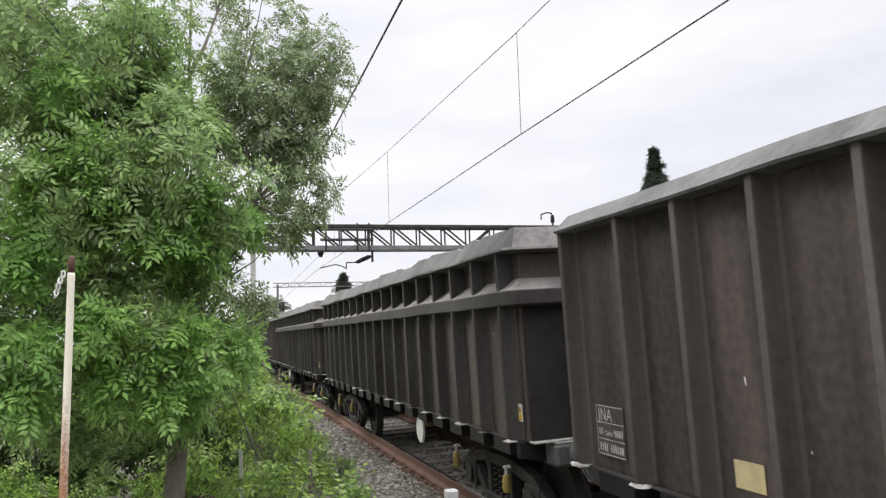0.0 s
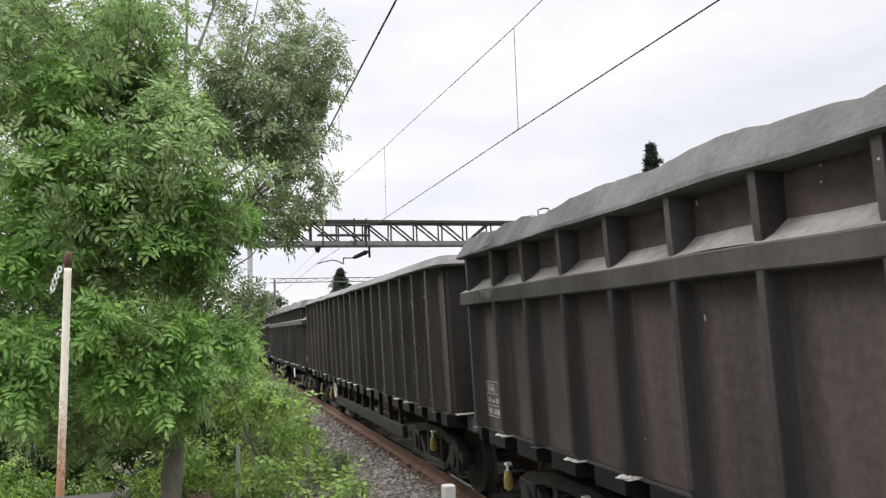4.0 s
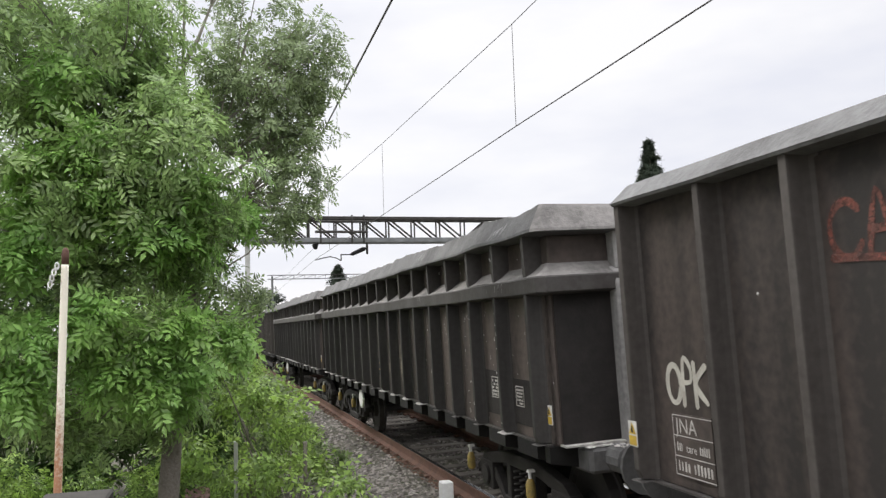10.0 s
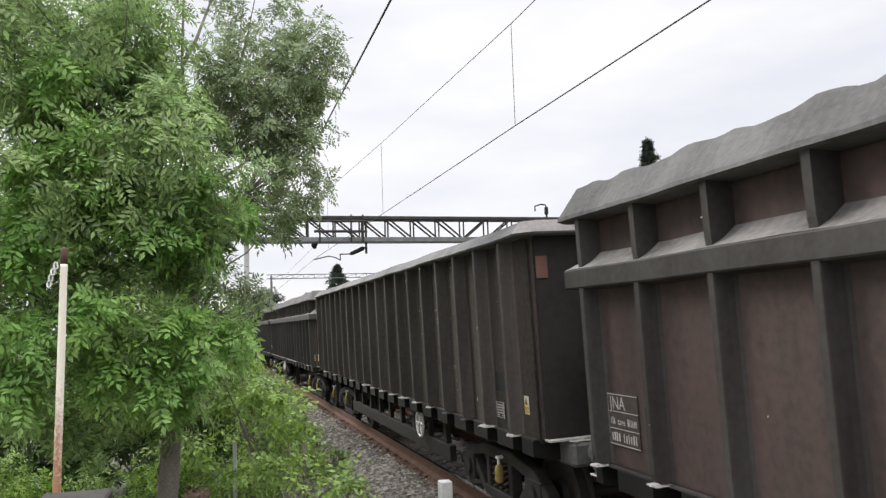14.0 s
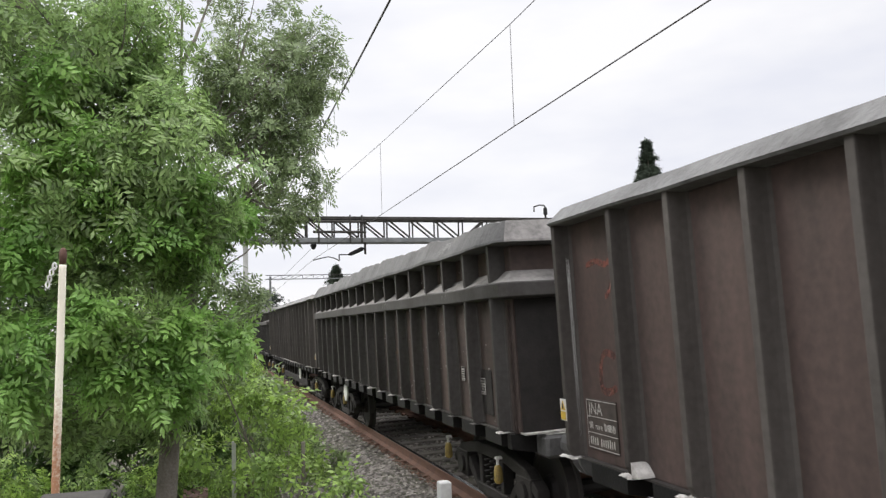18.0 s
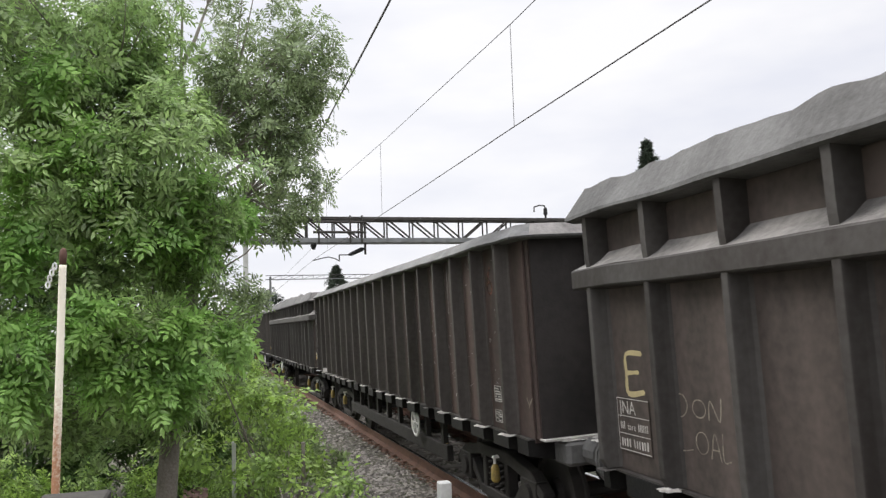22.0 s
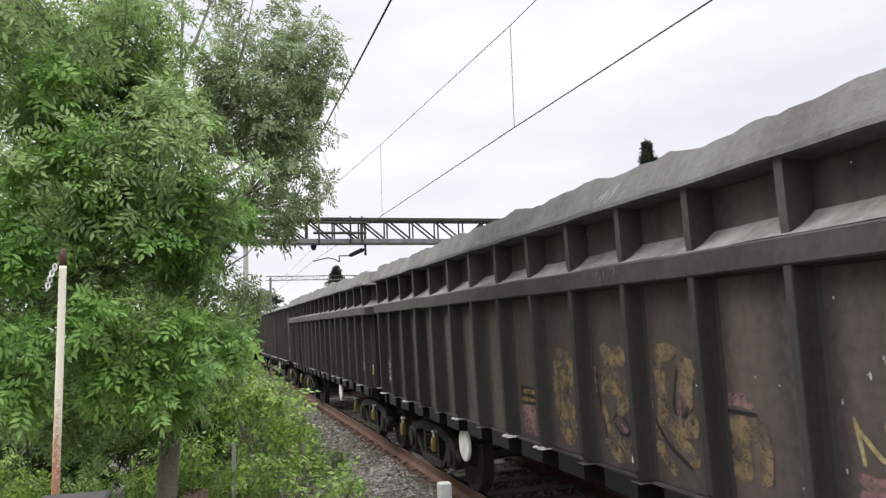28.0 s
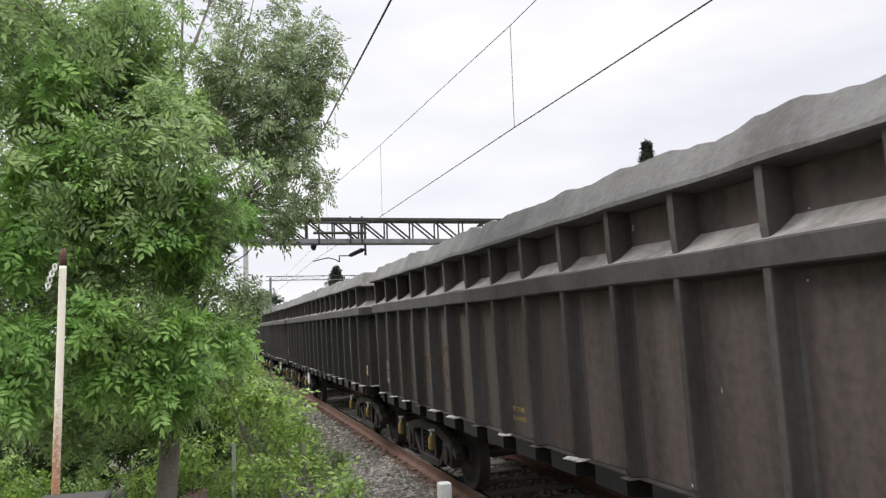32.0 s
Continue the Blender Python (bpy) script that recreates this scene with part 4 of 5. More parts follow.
# lobes of the crown: middle, half width, half height, leaf length, shoots to the square metre
LOBES = (((-1.33, 7.5, 4.68), 1.15, 0.95, 0.27, 11), ((-2.5, 8.3, 5.4), 1.25, 1.15, 0.27, 8), ((-1.55, 7.1, 3.23), 0.80, 0.82, 0.27, 15), ((-0.50, 7.0, 3.45), 0.76, 0.70, 0.27, 19),
         ((-0.80, 7.8, 4.85), 0.50, 0.70, 0.25, 13), ((0.44, 8.4, 4.80), 0.84, 0.78, 0.22, 14), ((0.05, 8.2, 4.2), 0.55, 0.60, 0.22, 16), ((0.98, 8.3, 4.76), 0.46, 0.52, 0.21, 15), ((1.06, 8.3, 4.22), 0.26, 0.28, 0.21, 16), ((0.60, 8.3, 3.62), 0.58, 0.76, 0.22, 16), ((0.20, 8.2, 2.40), 0.30, 0.34, 0.225, 18),
         ((0.22, 8.2, 2.85), 0.44, 0.42, 0.225, 19), ((-1.52, 7.2, 1.95), 0.76, 0.72, 0.27, 13), ((-0.70, 7.4, 2.26), 0.74, 0.66, 0.27, 13), ((-1.05, 8.0, 1.40), 1.05, 0.46, 0.25, 16),
         ((0.10, 8.5, 5.75), 0.45, 0.40, 0.21, 14), ((-0.42, 7.6, 2.86), 0.66, 0.50, 0.25, 15), ((-2.9, 7.6, 2.8), 0.8, 1.5, 0.27, 11),
         ((-1.0, 7.6, 3.98), 0.95, 0.42, 0.27, 18), ((0.30, 8.3, 4.05), 0.62, 0.42, 0.22, 15))
# small clusters of fresh leaves that stand out before the rest
FRESH = ((-0.56, 6.8, 2.80, 0.20), (-1.50, 6.7, 2.63, 0.22), (-1.47, 6.8, 1.58, 0.22), (-0.94, 6.7, 2.11, 0.20), (-1.26, 6.9, 4.10, 0.22), (0.12, 7.7, 1.95, 0.22), (-0.30, 7.0, 2.05, 0.20), (-0.55, 7.0, 1.56, 0.24), (-0.28, 7.2, 1.72, 0.22), (-0.70, 6.9, 1.89, 0.20), (-1.42, 6.7, 2.00, 0.22), (-1.41, 6.8, 3.29, 0.20), (-0.42, 7.3, 1.43, 0.20), (-0.87, 6.9, 1.67, 0.18),
         # this row is added to brighten, by leaf colour, a shaded stretch of crown
         (-1.40, 6.8, 2.95, 0.20), (-0.87, 6.8, 3.16, 0.18), (-0.24, 6.9, 3.17, 0.20), (-1.16, 6.8, 2.84, 0.20), (-0.27, 7.0, 2.77, 0.20), (0.17, 7.8, 3.08, 0.18), (-1.04, 6.8, 3.53, 0.18))


def big_tree():
    rng = np.random.default_rng(5)
    tree = thing("ash_tree", "tall leafy ash tree with pinnate green leaves", "tree")
    bm = bmesh.new()
    tube(bm, [trunk_at(z) for z in (FOOT, -0.2, 0.4, 1.2, 2.3, 3.4, 4.6, 6.0)], [0.135, 0.11, 0.10, 0.085, 0.065, 0.035, 0.015, 0.006], 12)
    part("trunk", bm, BARK, tree, smooth=True)
    for k, (middle, wide, high, length, close) in enumerate(LOBES):
        half = np.array((wide, 0.85 * wide, high))
        n = int(1.45 * close * 4 * math.pi * (wide * wide + 2 * wide * high) / 3)
        d = unit(rng.normal(size=(n, 3)))
        lumps = np.array([noise.noise(Vector(v) * 2.3 + Vector((5.1 * k, 0, 0))) for v in d.tolist()])
        tips = np.array(middle) + d * half * ((0.35 + 0.65 * rng.random(n) ** 0.45) * (1.0 + 0.42 * lumps))[:, None]
        ways = unit(d * 0.8 + (0, 0, 0.50) + rng.normal(size=(n, 3)) * 0.25)
        # shoots stand in clumps with gaps between them
        bare = -0.08 if length > 0.23 else -0.19
        full = [noise.noise(Vector(t) * 1.75) + 0.4 * noise.noise(Vector(t) * 4.1) > bare for t in tips.tolist()]
        tips, ways = tips[full], ways[full]
        foot = trunk_at(min(4.6, max(1.4, middle[2] - 0.9)))
        hub = foot.lerp(Vector(middle), 0.6) + Vector((0, 0, 0.08))
        bm = bmesh.new()
        tube(bm, [foot, foot.lerp(hub, 0.5) - Vector((0, 0, 0.06)), hub], [0.026, 0.018, 0.010], 7)
        for t, w in zip(tips[::5].tolist(), ways[::5].tolist()):
            t = Vector(t)
            mid = hub.lerp(t, 0.55) - Vector((0, 0, 0.10 * (t - hub).length))
            tube(bm, [hub, mid, t - 0.06 * Vector(w), t], [0.011, 0.007, 0.004, 0.002], 5)
        limb = part("bough", bm, BARK, tree)
        # short-leaved lobes against the sky take the greyer leaf with backlight dimness in it
        mat = BACKLIT_GREY_LEAF if length < 0.23 else LEAF
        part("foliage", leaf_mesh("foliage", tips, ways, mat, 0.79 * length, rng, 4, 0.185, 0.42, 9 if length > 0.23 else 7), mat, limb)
        BOUGHS.append((limb, foot, 0.35 + 0.10 * max(0.0, middle[2] - 1.5), 1.7 * k))
    for k, (x, y, z, r) in enumerate(FRESH):
        d = unit(rng.normal(size=(13, 3)))
        tips = np.array((x, y, z)) + d * r * (0.3 + 0.7 * rng.random((13, 1)))
        foot = Vector((0.7 * x + 0.3 * trunk_at(z).x, 7.4, z - 0.05))
        bm = bmesh.new()
        tube(bm, [foot, (x, y + 0.1, z - 0.12), (x, y, z)], [0.008, 0.006, 0.003], 5)
        limb = part("twig", bm, BARK, tree)
        part("young_foliage", leaf_mesh("young_foliage", tips, unit(d * 0.6 + (0, -0.2, 0.6)), YOUNG_LEAF, 0.22, rng, 4, 0.21, 0.42, 8), YOUNG_LEAF, limb, "fresh bright green leaves")
        BOUGHS.append((limb, foot, 0.8, 2.3 * k))


def shrub(name, label, group, spots, base, mat, per, length, seed, pairs, width):
    rng = random.Random(seed)
    bush = thing(name, label, "bush", group)
    for s in spots[::6]:
        bm = bmesh.new()
        tube(bm, [(base[0] + rng.uniform(-.25, .25), base[1] + rng.uniform(-.25, .25), FOOT), ((base[0] + s[0]) / 2, (base[1] + s[1]) / 2, (s[2] + FOOT) / 2 + 0.1), s[:3]], [0.016, 0.011, 0.004], 5)
        part("stem", bm, BARK, bush)
    part("foliage", leaves("foliage", spots, mat, per, length, seed, pairs, width), mat, bush)


def bushes():
    rng = random.Random(9)
    # along the ballast: high at the back, low towards the stones
    y, k = 8.3, 0
    while y < 30:
        step, spots = 1.3 + 0.06 * y, []
        for i in range(24):
            z, r = rng.uniform(-0.25, 2.2), rng.uniform(0.14, 0.34)
            x = 1.74 - 0.70 * z - r - 1.5 * rng.random() ** 1.6
            spots.append((x, y + rng.uniform(0, step), z + rng.uniform(-.05, .05), r))
        pale = k % 3 != 1
        shrub("bush", "dense yellow-green bush beside the ballast" if pale else "grey-green bush beside the ballast", "bushes along the track", spots, (0.7, y + step / 2), PALE_LEAF if pale else BUSH_LEAF, 50, 0.20, 20 + k, 2, 0.28)
        y += step
        k += 1
    # low plants before the tree, and an added thicket behind, coloured dark as shade in its gaps
    for cx, n in ((-2.6, 30), (-1.3, 30), (-0.1, 22)):
        spots = [(cx + rng.uniform(-.75, .75), 9.3 + rng.uniform(-.4, .5), rng.uniform(-0.35, 0.55), rng.uniform(0.14, 0.24)) for i in range(n)]
        shrub("low_bush", "low bright green plants under the tree", "plants under the tree", spots, (cx, 9.3), PALE_LEAF, 36, 0.16, 50 + n + int(cx * 3), 3, 0.22)
    for cx, top, n in ((-6.5, 4.2, 76), (-4.6, 4.4, 80), (-2.8, 4.2, 76), (-1.0, 3.4, 62)):
        spots = [(cx + rng.uniform(-1.1, 1.1), 12.5 + rng.uniform(-.7, .9), rng.uniform(-0.3, top), rng.uniform(0.3, 0.5)) for i in range(n)]
        spots += [(cx + rng.uniform(-1.1, 1.1), 12.3 + rng.uniform(-.3, .3), rng.uniform(-0.3, 1.3), rng.uniform(0.25, 0.4)) for i in range(26)]
        shrub("tall_shrub", "added shrub behind the tree, green darkened for shaded gaps", "thicket behind the tree", spots, (cx, 12.5), GAP_SHADE_LEAF, 42, 0.26, 70 + int(cx * 3), 3, 0.22)


def far_tree(x, y, top, width, seed, conical, label):
    rng = random.Random(seed)
    t = thing("conifer" if conical else "broadleaf_tree", label, "tree")
    bm = bmesh.new()
    tube(bm, [(x, y, FOOT), (x, y, top * 0.5), (x, y, top - 0.4)], [0.02 * top, 0.012 * top, 0.02], 7)
    part("trunk", bm, BARK, t)
    spots = []
    for i in range(190):
        h = rng.uniform(0.12, 1.0)
        r = width * ((1 - h) ** 0.95 + 0.01 if conical else math.sin(math.pi * min(0.97, h)) ** 0.5) * (rng.uniform(0.1, 1.0) ** 0.6)
        a = rng.uniform(0, math.tau)
        spots.append((x + r * math.cos(a), y + r * math.sin(a), FOOT + (top - FOOT) * h, width * rng.uniform(0.14, 0.26) * (min(1.0, 1.5 - 1.42 * h) if conical else 1.0)))
    part("crown", leaves("crown", spots, FAR_LEAF, 80, 0.26, seed, 2, 0.3), FAR_LEAF, t)


# ---- overhead line ----
def gantry(y, left, right, low, high, gauge, thick, masts, swap, bays):
    """A lattice beam on masts: two trusses side by side."""
    g = thing("overhead_line_gantry", "grey steel lattice gantry spanning the tracks", "gantry", "gantries over the track")
    n = int((right - left) / bays)
    for yy in (y - gauge, y + gauge):
        part("lower_chord", bevelled((left - 0.4, yy - thick, low - thick), (right, yy + thick, low + thick), 0.012), STEEL, g)
        part("upper_chord", bevelled((left - 0.4, yy - thick, high - thick * 0.7), (right, yy + thick, high + thick * 0.7), 0.012), DARK_STEEL, g)
        for i in range(n):
            a, b = left + (right - left) * i / n, left + (right - left) * (i + 1) / n
            bm = bmesh.new()
            tube(bm, [(a, yy, low), (a, yy, high)], thick * 0.36, 5)
            part("upright", bm, DARK_STEEL, g)
            bm = bmesh.new()
            tube(bm, [(a, yy, high), (b, yy, low)] if a < swap else [(a, yy, low), (b, yy, high)], thick * 0.4, 5)
            part("diagonal", bm, DARK_STEEL, g)
    for i in range(n):
        a = left + (right - left) * (i + 0.5) / n
        bm = bmesh.new()
        tube(bm, [(a - 0.3, y - gauge, high), (a + 0.3, y + gauge, high)], thick * 0.3, 5)
        part("cross_brace", bm, DARK_STEEL, g)
    for x in masts:
        part("mast", bevelled((x - 0.09, y - 0.10, FOOT), (x + 0.09, y + 0.10, high - 0.1), 0.01), CONCRETE if thick > 0.05 else STEEL, g, "pale grey mast")
    return g


def fittings(y):
    """Insulators, drop tube and registration arm hung on the near gantry."""
    f = thing("registration_arm", "dark registration arm with insulator under the gantry", "overhead fitting")

    def bar(name, pts, r, mat, label=""):
        bm = bmesh.new()
        tube(bm, pts, r, 8)
        part(name, bm, mat, f, label)
    bar("drop_tube", [(5.48, y, 6.1), (5.48, y, 4.75)], 0.045, DARK_STEEL)
    bar("insulator", [(5.44, y, 4.98), (5.35, y, 4.95), (4.92, y, 4.76), (4.82, y, 4.73)], [0.03, 0.085, 0.075, 0.03], BLACK, "ribbed dark insulator")
    bar("tie_arm", [(4.84, y, 4.735), (4.46, y, 4.735)], 0.022, DARK_STEEL)
    bar("link", [(4.47, y, 4.74), (4.47, y, 4.49)], 0.022, DARK_STEEL)
    bar("steady_arm", [(4.47, y, 4.50), (4.3, y, 4.60), (4.05, y, 4.66), (3.75, y, 4.60), (3.48, y, 4.53)], 0.02, DARK_STEEL)
    for z in (5.95, 5.56):
        bar("mounting_bar", [(3.45, y - 0.42, z), (5.45, y - 0.42, z)], 0.05, DARK_STEEL)
    for x in (3.66, 4.85, 5.3):
        bar("hanger", [(x, y - 0.42, 5.15), (x, y - 0.42, 6.2)], 0.035, DARK_STEEL)
    h = thing("hanging_insulator", "round dark insulator hanging under the gantry", "insulator")
    bm = bmesh.new()
    tube(bm, [(3.62, y, 5.3), (3.6, y, 5.2), (3.58, y, 5.14)], [0.04, 0.04, 0.03], 8)
    part("stub", bm, DARK_STEEL, h)
    bm = bmesh.new()
    tube(bm, [(3.60, y - 0.02, 5.06), (3.56, y - 0.02, 5.08), (3.44, y - 0.02, 5.05), (3.40, y - 0.02, 5.03)], [0.05, 0.13, 0.13, 0.05], 12)
    part("shed", bm, BLACK, h)
    for x, tip in ((3.62, -0.36), (13.05, -0.5)):
        p = thing("post_insulator", "dark insulator post on top of the gantry", "insulator", "insulators on the gantry")
        bm = bmesh.new()
        tube(bm, [(x, y, 6.2), (x, y, 6.3), (x, y, 6.36), (x, y, 6.6), (x, y, 6.66)], [0.04, 0.04, 0.085, 0.075, 0.03], 10)
        part("shed", bm, BLACK, p)
        bm = bmesh.new()
        tube(bm, [(x, y, 6.6), (x - 0.04, y, 6.72), (x + tip * 0.5, y, 6.74), (x + tip, y, 6.66), (x + tip, y, 6.45)], 0.03, 6)
        part("wire_clamp", bm, DARK_STEEL, p)


def wires():
    def wire(name, label, pts, radius):
        w = thing(name, label, "wire", "overhead wires")
        bm = bmesh.new()
        tube(bm, pts, radius, 6)
        part("strand", bm, WIRE, w)
        return w
    wire("contact_wire", "taut dark contact wire over the track", [(MIDDLE, -20, 4.0), (MIDDLE, 0, 4.305), (MIDDLE, 9.3, 4.46), (MIDDLE, 17.7, 4.54), (3.48, 30, 4.55), (4.0, 70, 4.6), (4.0, 130, 4.6)], 0.0075)
    high = [(-20, 4.9), (0, 5.5), (8.5, 5.79), (9.3, 5.81), (17.8, 6.20), (24, 6.44), (30, 6.66)]
    wire("catenary_wire", "thin catenary wire over the track", [(MIDDLE if y < 20 else MIDDLE - 0.03 * (y - 20), y, z) for y, z in high], 0.006)
    wire("catenary_wire", "thin catenary wire over the track", [(3.5, 30, 5.05), (3.7, 50, 5.0), (4.0, 70, 6.3), (4.0, 130, 6.3)], 0.006)
    wire("feeder_wire", "black cable beside the track", [(1.6, -20, 5.06), (1.6, 0, 5.05), (1.6, 12, 5.08), (1.5, 30, 5.3)], 0.011)
    for y, a, b in ((9.29, 4.46, 5.81), (17.8, 4.54, 6.20), (26.0, 4.55, 6.51)):
        wire("dropper", "thin vertical dropper between the wires", [(MIDDLE if y < 20 else 3.5, y, a), (MIDDLE if y < 20 else 3.48, y, b)], 0.004)


# ---- build ----
ground()
track_bed = tagged(part("ballast_near", stones(0.9, 2.72, 2.0, 14.0, 9000, 0.028, bank, 1), STONE), "loose grey ballast stones beside the rail", "ballast", kind="stuff")
part_far = tagged(part("ballast_far", stones(0.9, 2.72, 14.0, 40.0, 6000, 0.034, bank, 2), STONE), "loose grey ballast stones beside the rail", "ballast", kind="stuff")
part_mid = tagged(part("ballast_between", stones(2.95, 4.4, 2.0, 30.0, 9000, 0.03, bank, 4), STONE), "grey ballast stones between the sleepers", "ballast", kind="stuff")
part_behind = tagged(part("ballast_behind", stones(0.9, 2.83, -12.0, 2.0, 5000, 0.034, bank, 7), STONE), "loose grey ballast stones beside the rail", "ballast", kind="stuff")
part_other = tagged(part("ballast_other_side", stones(4.45, 6.3, -12.0, 40.0, 7000, 0.04, lambda x: bank(2 * MIDDLE - x), 8), STONE), "loose grey ballast stones beyond the track", "ballast", kind="stuff")
part_rust = tagged(part("ballast_by_rail", stones(2.68, 2.83, 2.0, 60.0, 5000, 0.026, bank, 6, RUSTY_STONE), RUSTY_STONE), "rust-stained ballast stones along the rail", "ballast", kind="stuff")
rail(-0.7525)
rail(0.7525)
sleepers()
make_kit()

# number in the train, ledged or plain, place of the brake wheel behind the front, plates, white specks
TRAIN = ((-3, 1, -3.6, PLATE, ()), (-2, 0, -3.6, PLATE, ()), (-1, 1, -3.6, PLATE, ()), (0, 1, -8.10, PLATE, ((-8.0, 3.0, 60),)),
         (1, 0, -3.6, SOOTY_PLATE, ((-10.2, 1.8, 420), (-6, 2, 40))), (2, 1, -3.31, PLATE, ((-9.6, 1.6, 190), (-3, 2, 14))), (3, 1, -3.56, PLATE, ((-10.3, 1.2, 190), (-8, 1, 16))),
         (4, 0, -8.42, SOOTY_PLATE, ((-9.7, 1.0, 170), (-5, 2, 20))), (5, 1, -2.9, MAROON, ((-8.6, 1.0, 130), (-10.5, 0.8, 25), (-3, 2, 14))), (6, 0, -8.33, MAROON, ((-10.2, 1.1, 200), (-7, 1.5, 20))),
         (7, 1, -8.34, PLATE, ((-6, 4, 16),)), (8, 1, -3.65, PLATE, ((-10.4, 1.3, 130), (-6, 2, 20))), (9, 1, -8.5, PLATE, ((-6, 3, 22),)))
stock, named = [], {}
SPILLS = {0: (-2.0, -6.5), 2: (-0.92, -7.8, -10.6), 3: (-4.1, -8.6, -11.2), 5: (-7.6, -10.4), 7: (-11.6,), 8: (-5.0, -7.3, -10.5)}
for number, ledged, brake_y, plates, patches in TRAIN:
    label = ("dark grimy {} ledged steel box wagon on two bogies" if ledged else "dark grimy {} ribbed steel box wagon on two bogies").format("maroon" if plates is MAROON else "brown")
    wagon, sets, ribs = open_wagon(ledged, brake_y, 3.1 * number, label, plates, number, {5: 0.05, 7: 0.035, 8: 0.03, 9: 0.03}.get(number, 0.0))
    splashes(wagon, ribs, patches, 40 + number)
    stock.append((number, wagon, sets))
    named[number] = wagon
    for i, y in enumerate(SPILLS.get(number, ())):
        spill(wagon, y, 0.08 if number == 2 else 0.12, 7 * number + i, 1500 if number == 2 and i == 0 else 110)
    if number < 1:
        data_panel(wagon, -0.40, 1.17)
        warning_plate(wagon, -11.90, 1.30)

# marks of single wagons, in metres behind the front and over the rail
w = named[1]
data_panel(w, -0.34, 1.15)
plate("paper_label", w, -1.96, 1.255, 0.23, 0.14, LABEL, "faded yellow paper label")
strokes("spray_mark", w, [[(0.2, 0), (0.3, 0.5), (0.1, 1)], [(0.5, 0.1), (0.8, 0.6), (0.6, 1)]], -4.22, -4.47, 1.15, 1.42, 0.032, RED, "orange spray strokes")
strokes("spray_mark", w, [arc(0.5, 0.5, 0.4, 0.45, 60, 330), [(0.7, 0.1), (0.75, 0.9)]], -4.87, -5.17, 1.14, 1.4, 0.032, RED, "orange spray strokes")
strokes("spray_mark", w, [[(0.1, 1), (0.4, 0.4), (0.5, 0)], [(0.9, 1), (1.0, 0.5)]], -8.12, -8.87, 1.24, 1.52, 0.026, CREAM, "pale yellow spray strokes")
paint_run(w, rib_at(5, 1), 2.63, 1)
w = named[2]
data_panel(w, -0.42, 1.16)
table_sign(w, -10.74, 1.46, 0.19, 0.16)
table_sign(w, -11.38, 1.46, 0.2, 0.14)
warning_plate(w, -11.96, 1.30)
w = named[3]
data_panel(w, -0.42, 1.15)
scrawl("spray_letter", w, [[(-2.51, 1.58), (-2.61, 1.56), (-2.74, 1.63), (-2.81, 1.59), (-2.77, 1.47), (-2.72, 1.36)], [(-2.52, 1.57), (-2.61, 1.45), (-2.72, 1.33), (-2.79, 1.26), (-2.88, 1.23)],
                           [(-2.72, 1.33), (-2.80, 1.45), (-2.91, 1.51)], [(-2.92, 1.51), (-2.91, 1.38), (-2.89, 1.24)], [(-2.60, 1.29), (-2.70, 1.29), (-2.79, 1.25)]], 0.036, CHALK, "beige spray-painted scrawl")
scrawl("spray_letter", w, [[(-3.14, 1.52), (-3.17, 1.48), (-3.28, 1.40), (-3.35, 1.34), (-3.35, 1.26)], [(-3.41, 1.71), (-3.43, 1.60), (-3.41, 1.45), (-3.35, 1.26)], [(-3.46, 1.57), (-3.50, 1.50), (-3.56, 1.38)]], 0.048, CHALK, "beige spray-painted scrawl")
scrawl("spray_letter", w, [[(-3.80, 1.71), (-3.84, 1.62), (-3.98, 1.52), (-4.10, 1.36), (-4.22, 1.22)], [(-4.00, 1.54), (-4.08, 1.60)], [(-4.08, 1.48), (-4.20, 1.56)]], 0.040, CHALK, "beige spray-painted scrawl")
scrawl("spray_letter", w, [[(-4.86, 1.73), (-4.74, 1.61), (-4.76, 1.36), (-4.88, 1.21), (-4.99, 1.33), (-4.99, 1.49), (-4.91, 1.65), (-4.84, 1.73)]], 0.022, CHALK, "beige spray-painted oval")
scrawl("spray_fill", w, [[(-4.80, z + 0.01), (-4.90, z - 0.005), (-4.98, z)] for z in (1.30, 1.36, 1.42, 1.48, 1.54, 1.60)], 0.044, FADED, "beige strokes within the oval")
scrawl("spray_letter", w, [[(-5.46, 1.54), (-5.52, 1.64), (-5.62, 1.68), (-5.70, 1.63), (-5.73, 1.54)]], 0.075, FADED, "beige spray-painted dome")
scrawl("spray_fill", w, [[(-5.50, 1.57), (-5.70, 1.57)], [(-5.53, 1.62), (-5.68, 1.62)]], 0.05, FADED, "faded beige strokes")
scrawl("spray_letter", w, [[(-6.19, 1.56), (-6.19, 1.66), (-6.31, 1.73), (-6.42, 1.72), (-6.36, 1.66), (-6.26, 1.62)], [(-6.26, 1.57), (-6.38, 1.61), (-6.47, 1.57), (-6.48, 1.44), (-6.40, 1.50), (-6.28, 1.50)],
                           [(-6.19, 1.44), (-6.21, 1.33), (-6.28, 1.23), (-6.38, 1.17), (-6.44, 1.22), (-6.46, 1.38)], [(-6.34, 1.51), (-6.31, 1.36), (-6.36, 1.24)], [(-6.24, 1.42), (-6.36, 1.40), (-6.44, 1.32)]], 0.115, FADED, "faded beige spray figure")
